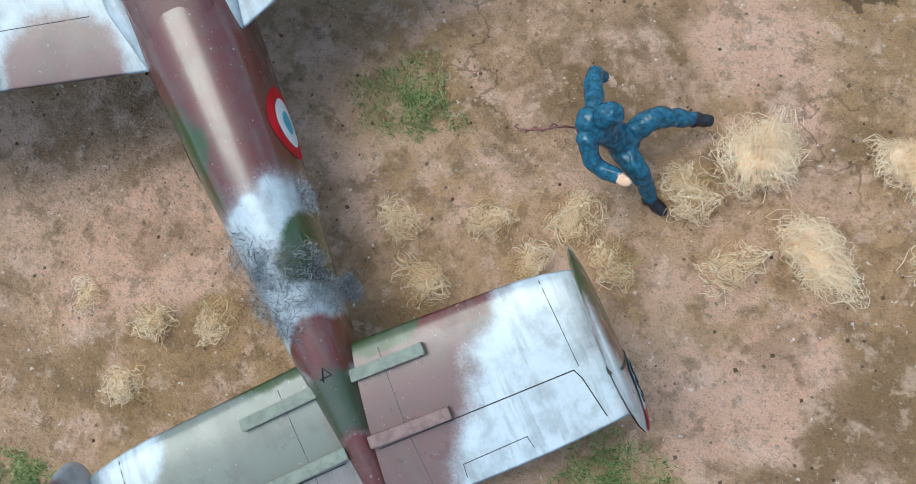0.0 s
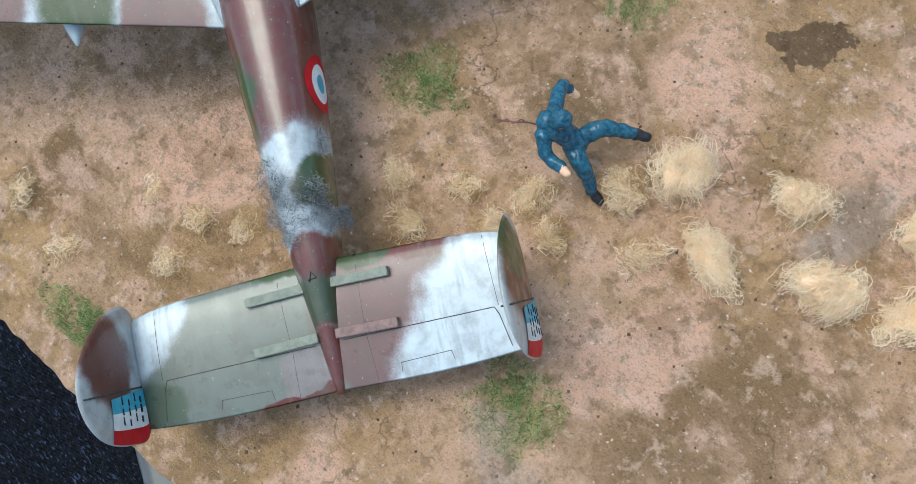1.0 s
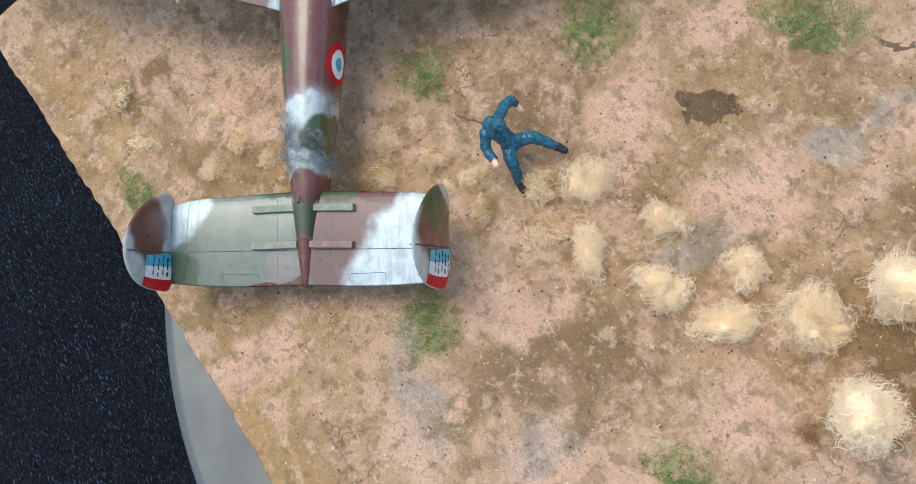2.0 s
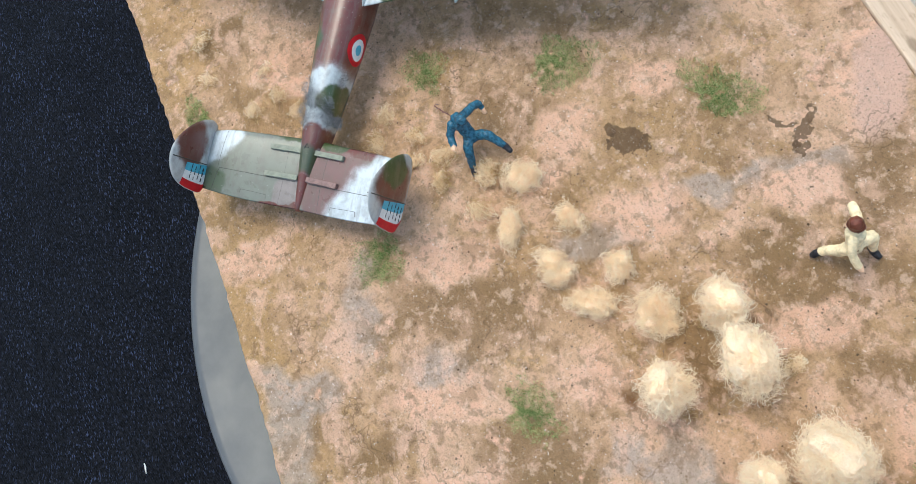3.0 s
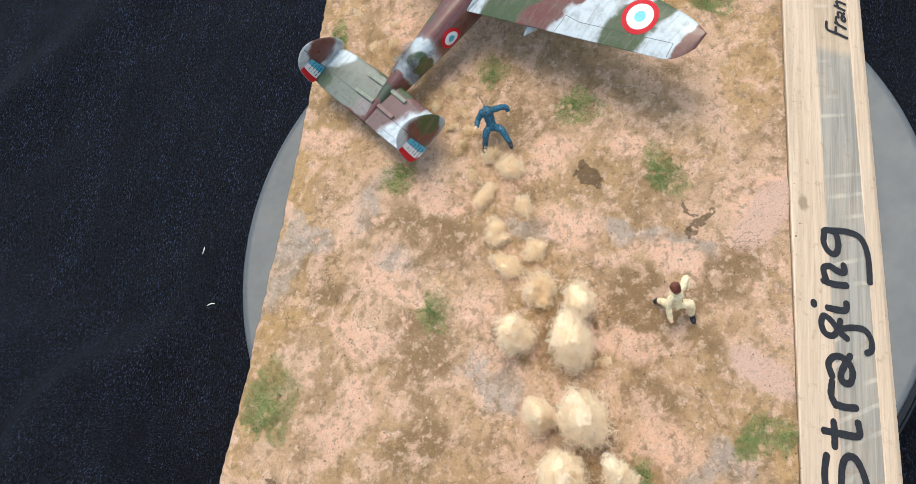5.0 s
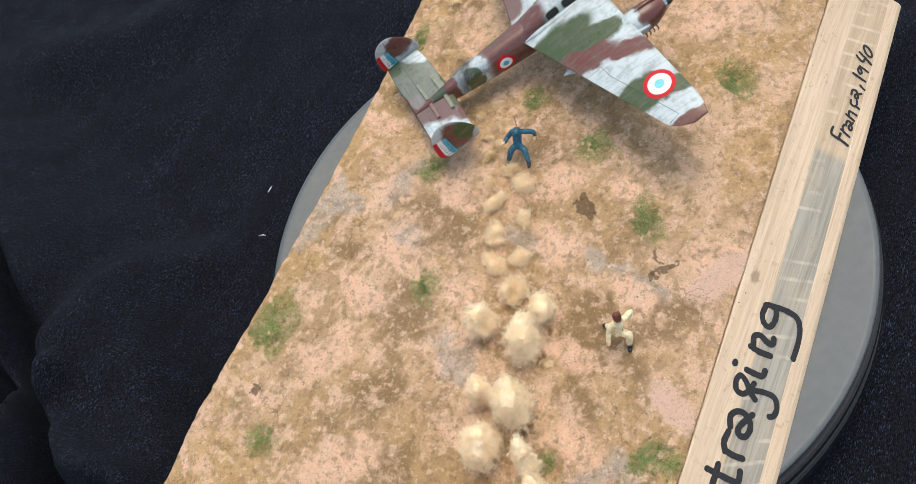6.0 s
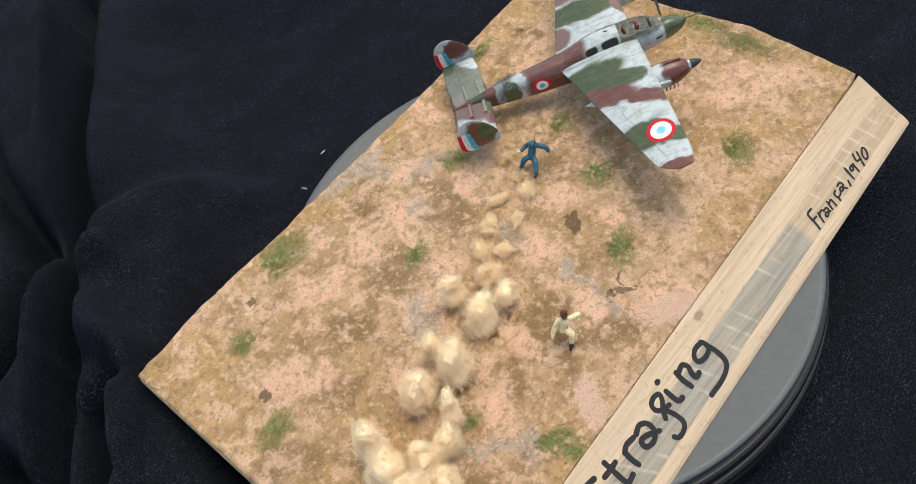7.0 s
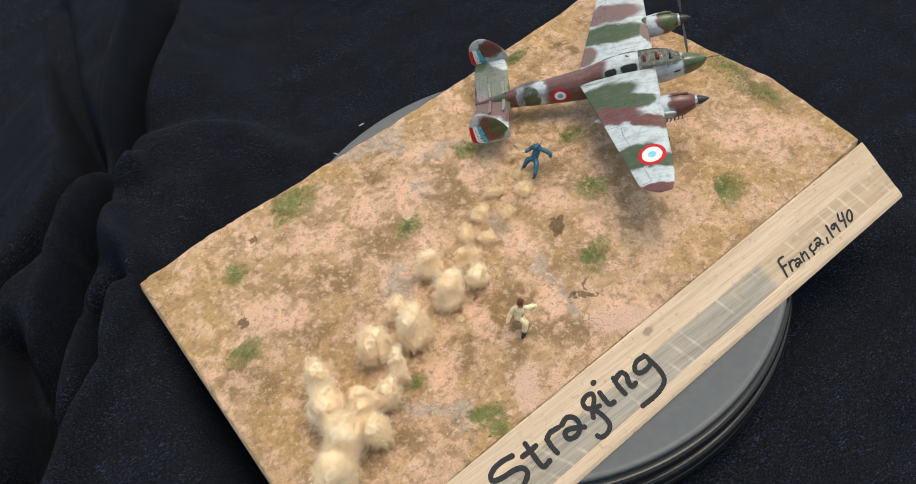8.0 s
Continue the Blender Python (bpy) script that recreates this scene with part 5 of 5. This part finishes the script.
def figure(name, label, pieces, at, fat=1.0):
    """One mesh out of tapered limbs: (points, radii, material number)."""
    bm = bmesh.new()
    mats_used = []
    for pts, radii, mi in pieces:
        dense, rr = [], []
        n = len(pts)
        for i in range(n - 1):
            p0, p1, p2, p3 = (Vector(pts[max(0, min(n - 1, i + k))]) for k in (-1, 0, 1, 2))
            for q in range(8):
                t = q / 8
                dense.append(0.5 * (2 * p1 + (p2 - p0) * t + (2 * p0 - 5 * p1 + 4 * p2 - p3) * t * t + (3 * p1 - p0 - 3 * p2 + p3) * t ** 3))
                rr.append(fat * (radii[i] + (radii[i + 1] - radii[i]) * t))
        dense.append(Vector(pts[-1]))
        rr.append(fat * radii[-1])
        # rounded ends
        d0, d1 = (dense[0] - dense[1]).normalized(), (dense[-1] - dense[-2]).normalized()
        dense = [dense[0] + d0 * rr[0] * k for k in (0.95, 0.7, 0.35)] + dense + [dense[-1] + d1 * rr[-1] * k for k in (0.35, 0.7, 0.95)]
        rr = [rr[0] * k for k in (0.25, 0.7, 0.93)] + rr + [rr[-1] * k for k in (0.93, 0.7, 0.25)]
        before = len(bm.faces)
        add_rows(bm, tube_rows(dense, rr, 20))
        bm.faces.ensure_lookup_table()
        for fc in bm.faces[before:]:
            fc.material_index = mi
    for v in bm.verts:  # creased cloth
        v.co += Vector((noise.noise(v.co * 0.9), noise.noise(v.co * 0.9 + Vector((9, 0, 0))), noise.noise(v.co * 0.9 + Vector((0, 9, 0))))) * 0.30 + Vector((0, 0, 1)) * 0.16 * noise.noise(v.co * 2.0)
    bmesh.ops.recalc_face_normals(bm, faces=bm.faces)
    bmesh.ops.translate(bm, vec=(-at[0], -at[1], -at[2]), verts=bm.verts)
    bmesh.ops.scale(bm, vec=(0.001,) * 3, verts=bm.verts)
    raw = bpy.data.meshes.new("raw")
    bm.to_mesh(raw)
    tree, paint_of = BVHTree.FromBMesh(bm), [f.material_index for f in bm.faces]
    bm.free()
    o = new("raw", raw)
    fuse = o.modifiers.new("fuse", "REMESH")
    fuse.mode, fuse.voxel_size = "VOXEL", 0.00020
    bpy.context.view_layer.update()
    me = bpy.data.meshes.new_from_object(o.evaluated_get(bpy.context.evaluated_depsgraph_get()))
    me.name = name
    bpy.data.objects.remove(o)
    me.materials.clear()
    me.polygons.foreach_set("material_index", [paint_of[tree.find_nearest(p.center)[2]] for p in me.polygons])
    for m in (m_suit_b, m_suit_c, m_brownleather, m_skin, m_boot, m_yellow):
        me.materials.append(m)
    me.polygons.foreach_set("use_smooth", [True] * len(me.polygons))
    ob = new(name, me)
    ob.location = [c / 1000 for c in at]
    return tagged(ob, label, "figurine", "crew figurines")


figure("crew_figurine", "miniature figurine in blue overalls thrown off its feet", [
    (((238.3, -92.9, 8.8), (240.3, -92.2, 11.5), (242.3, -91.4, 14.2), (243.0, -91.2, 15.4)), (2.0, 2.0, 2.4, 1.8), 0),
    (((242.2, -88.9, 14.6), (239.8, -87.0, 12.2), (236.2, -86.8, 12.2)), (1.3, 1.15, 0.95), 0),
    (((235.6, -86.7, 12.4), (234.4, -86.5, 13.0)), (0.75, 0.6), 3),
    (((243.6, -93.8, 14.6), (246.4, -98.6, 12.4), (245.6, -99.6, 10.6)), (1.3, 1.15, 0.9), 0),
    (((245.2, -99.7, 10.2), (244.0, -99.8, 9.2)), (0.7, 0.55), 3),
    (((238.4, -91.8, 8.6), (235.2, -90.4, 8.2), (233.4, -89.8, 5.6), (232.0, -89.0, 2.6)), (1.6, 1.5, 1.25, 1.0), 0),
    (((232.0, -88.9, 1.9), (230.6, -88.7, 1.0), (229.4, -88.4, 0.8)), (1.0, 0.9, 0.75), 4),
    (((238.2, -94.2, 8.6), (236.2, -97.6, 9.6), (234.0, -99.6, 8.0), (232.0, -101.2, 6.6)), (1.6, 1.5, 1.25, 1.0), 0),
    (((231.6, -101.4, 6.2), (230.6, -102.0, 5.6), (229.6, -102.4, 5.4)), (1.0, 0.9, 0.75), 4),
    (((242.0, -91.8, 16.0), (241.3, -92.3, 16.9)), (1.15, 1.1), 5),
    (((241.0, -92.3, 17.2), (240.2, -92.6, 18.0)), (1.65, 1.55), 0)], (237, -94, 0), 1.12)
wire = new("bent_wire", None)
tagged(wire, "thin twisted copper wire standing out from the blue figurine's back", "wire")
wire.location = (0.2445, -0.0906, 0.012)
part("strand", tube([(0, 0, 0), (1.4, 1.0, 1.4), (2.6, 1.8, 1.6), (3.4, 2.2, 0.9), (4.6, 3.2, 1.6), (5.6, 3.6, 1.0), (7.0, 4.6, 1.8), (8.0, 4.2, 1.0), (8.2, 3.4, -0.4)], 0.16, 6), m_wire, wire)
part("strand", tube([(2.0, 1.4, 1.2), (3.0, 1.6, 1.9), (4.0, 3.0, 1.0), (5.2, 3.2, 1.7), (6.2, 4.4, 1.0)], 0.14, 6), m_wire, wire)

figure("crew_figurine", "running miniature figurine in cream flying suit and brown helmet", [
    (((156.4, -179.0, 10.5), (157.2, -179.0, 13.5), (158.0, -179.2, 16.8), (158.3, -179.3, 18.4)), (1.9, 1.8, 2.2, 1.5), 1),
    (((155.9, -177.4, 17.6), (153.6, -176.4, 14.0), (150.8, -177.0, 11.0)), (1.15, 1.0, 0.85), 1),
    (((150.2, -177.2, 10.4), (149.5, -177.6, 9.8)), (0.7, 0.55), 3),
    (((160.3, -181.2, 17.6), (164.6, -182.2, 16.4), (165.6, -182.4, 15.6)), (1.15, 1.05, 0.95), 1),
    (((165.6, -182.4, 15.2), (163.8, -183.0, 13.4), (163.2, -183.1, 12.8)), (0.9, 0.75, 0.6), 1),
    (((163.0, -183.1, 12.4), (162.5, -183.2, 11.8)), (0.6, 0.5), 3),
    (((156.8, -180.2, 10.4), (156.9, -184.2, 9.8), (155.9, -184.6, 6.0), (155.4, -184.7, 3.6)), (1.5, 1.4, 1.15, 0.95), 1),
    (((155.3, -184.7, 3.2), (155.0, -184.9, 1.4), (153.0, -185.6, 0.8)), (1.0, 0.95, 0.75), 4),
    (((156.4, -178.0, 10.2), (157.6, -175.6, 6.8), (159.6, -173.4, 4.2), (160.3, -171.9, 3.2)), (1.5, 1.35, 1.15, 0.95), 1),
    (((160.4, -171.6, 2.9), (160.7, -170.4, 1.5), (160.9, -170.0, 0.8)), (0.95, 0.9, 0.7), 4),
    (((158.3, -179.4, 19.2), (158.4, -179.5, 20.2)), (1.1, 1.05), 2),
    (((158.0, -179.7, 21.6), (158.0, -179.6, 22.2)), (1.35, 1.3), 2),
    (((157.3, -180.6, 21.9), (156.9, -179.9, 21.9)), (0.5, 0.5), 3),
    (((159.6, -180.6, 18.0), (158.2, -181.0, 15.0), (156.9, -180.9, 12.0)), (0.45, 0.45, 0.4), 2),
    (((154.9, -178.6, 11.6), (156.2, -180.7, 11.4), (158.2, -179.8, 11.6)), (0.55, 0.5, 0.55), 2),
    (((158.9, -178.9, 22.1), (158.7, -179.1, 23.2)), (1.65, 1.55), 2),
    (((157.4, -179.9, 18.0), (156.7, -180.4, 15.0), (156.6, -180.6, 12.0)), (0.5, 0.5, 0.45), 2)], (157, -179, 0), 1.3)

# ---- grit on the earth ----
rng = random.Random(5)
GV, GF = [], []
for _ in range(15000):
    x, y = rng.uniform(3, 385), rng.uniform(-226, -2)
    r = 0.10 + 0.34 * rng.random() ** 4
    z = ground_z(x, y)
    n = len(GV)
    for dx, dy, dz in ((1, 0, 0), (0, 1, 0), (-1, 0, 0), (0, -1, 0), (0, 0, 1), (0, 0, -0.6)):
        k = r * rng.uniform(0.7, 1.3)
        GV.append((x + dx * k, y + dy * k, z + dz * k * 0.7 + r * 0.15))
    GF += [(n, n + 1, n + 4), (n + 1, n + 2, n + 4), (n + 2, n + 3, n + 4), (n + 3, n, n + 4), (n + 1, n, n + 5), (n + 2, n + 1, n + 5), (n + 3, n + 2, n + 5), (n, n + 3, n + 5)]
tagged(new("grit", mesh_of("grit", GV, GF, [m_stone], False)), "scattered fine grit and crumbs on the earth", "grit", kind="stuff")

# ---- lint on the cloth ----
for i, (x, y) in enumerate(((206, 91), (173, 76))):
    z = table_z + cloth_z(x, y) + 0.3
    o = tagged(new("lint"), "tiny pale thread of lint on the dark cloth", "lint", "bits of lint")
    o.location = (x / 1000, y / 1000, z / 1000)
    a = i * 1.9
    part("thread", tube([(-2.4 * math.cos(a), -2.4 * math.sin(a), 0.1), (0.5, -0.4, 0.5), (2.2 * math.cos(a), 2.4 * math.sin(a), 0.1)], [0.25, 0.4, 0.2], 6), m_white, o)
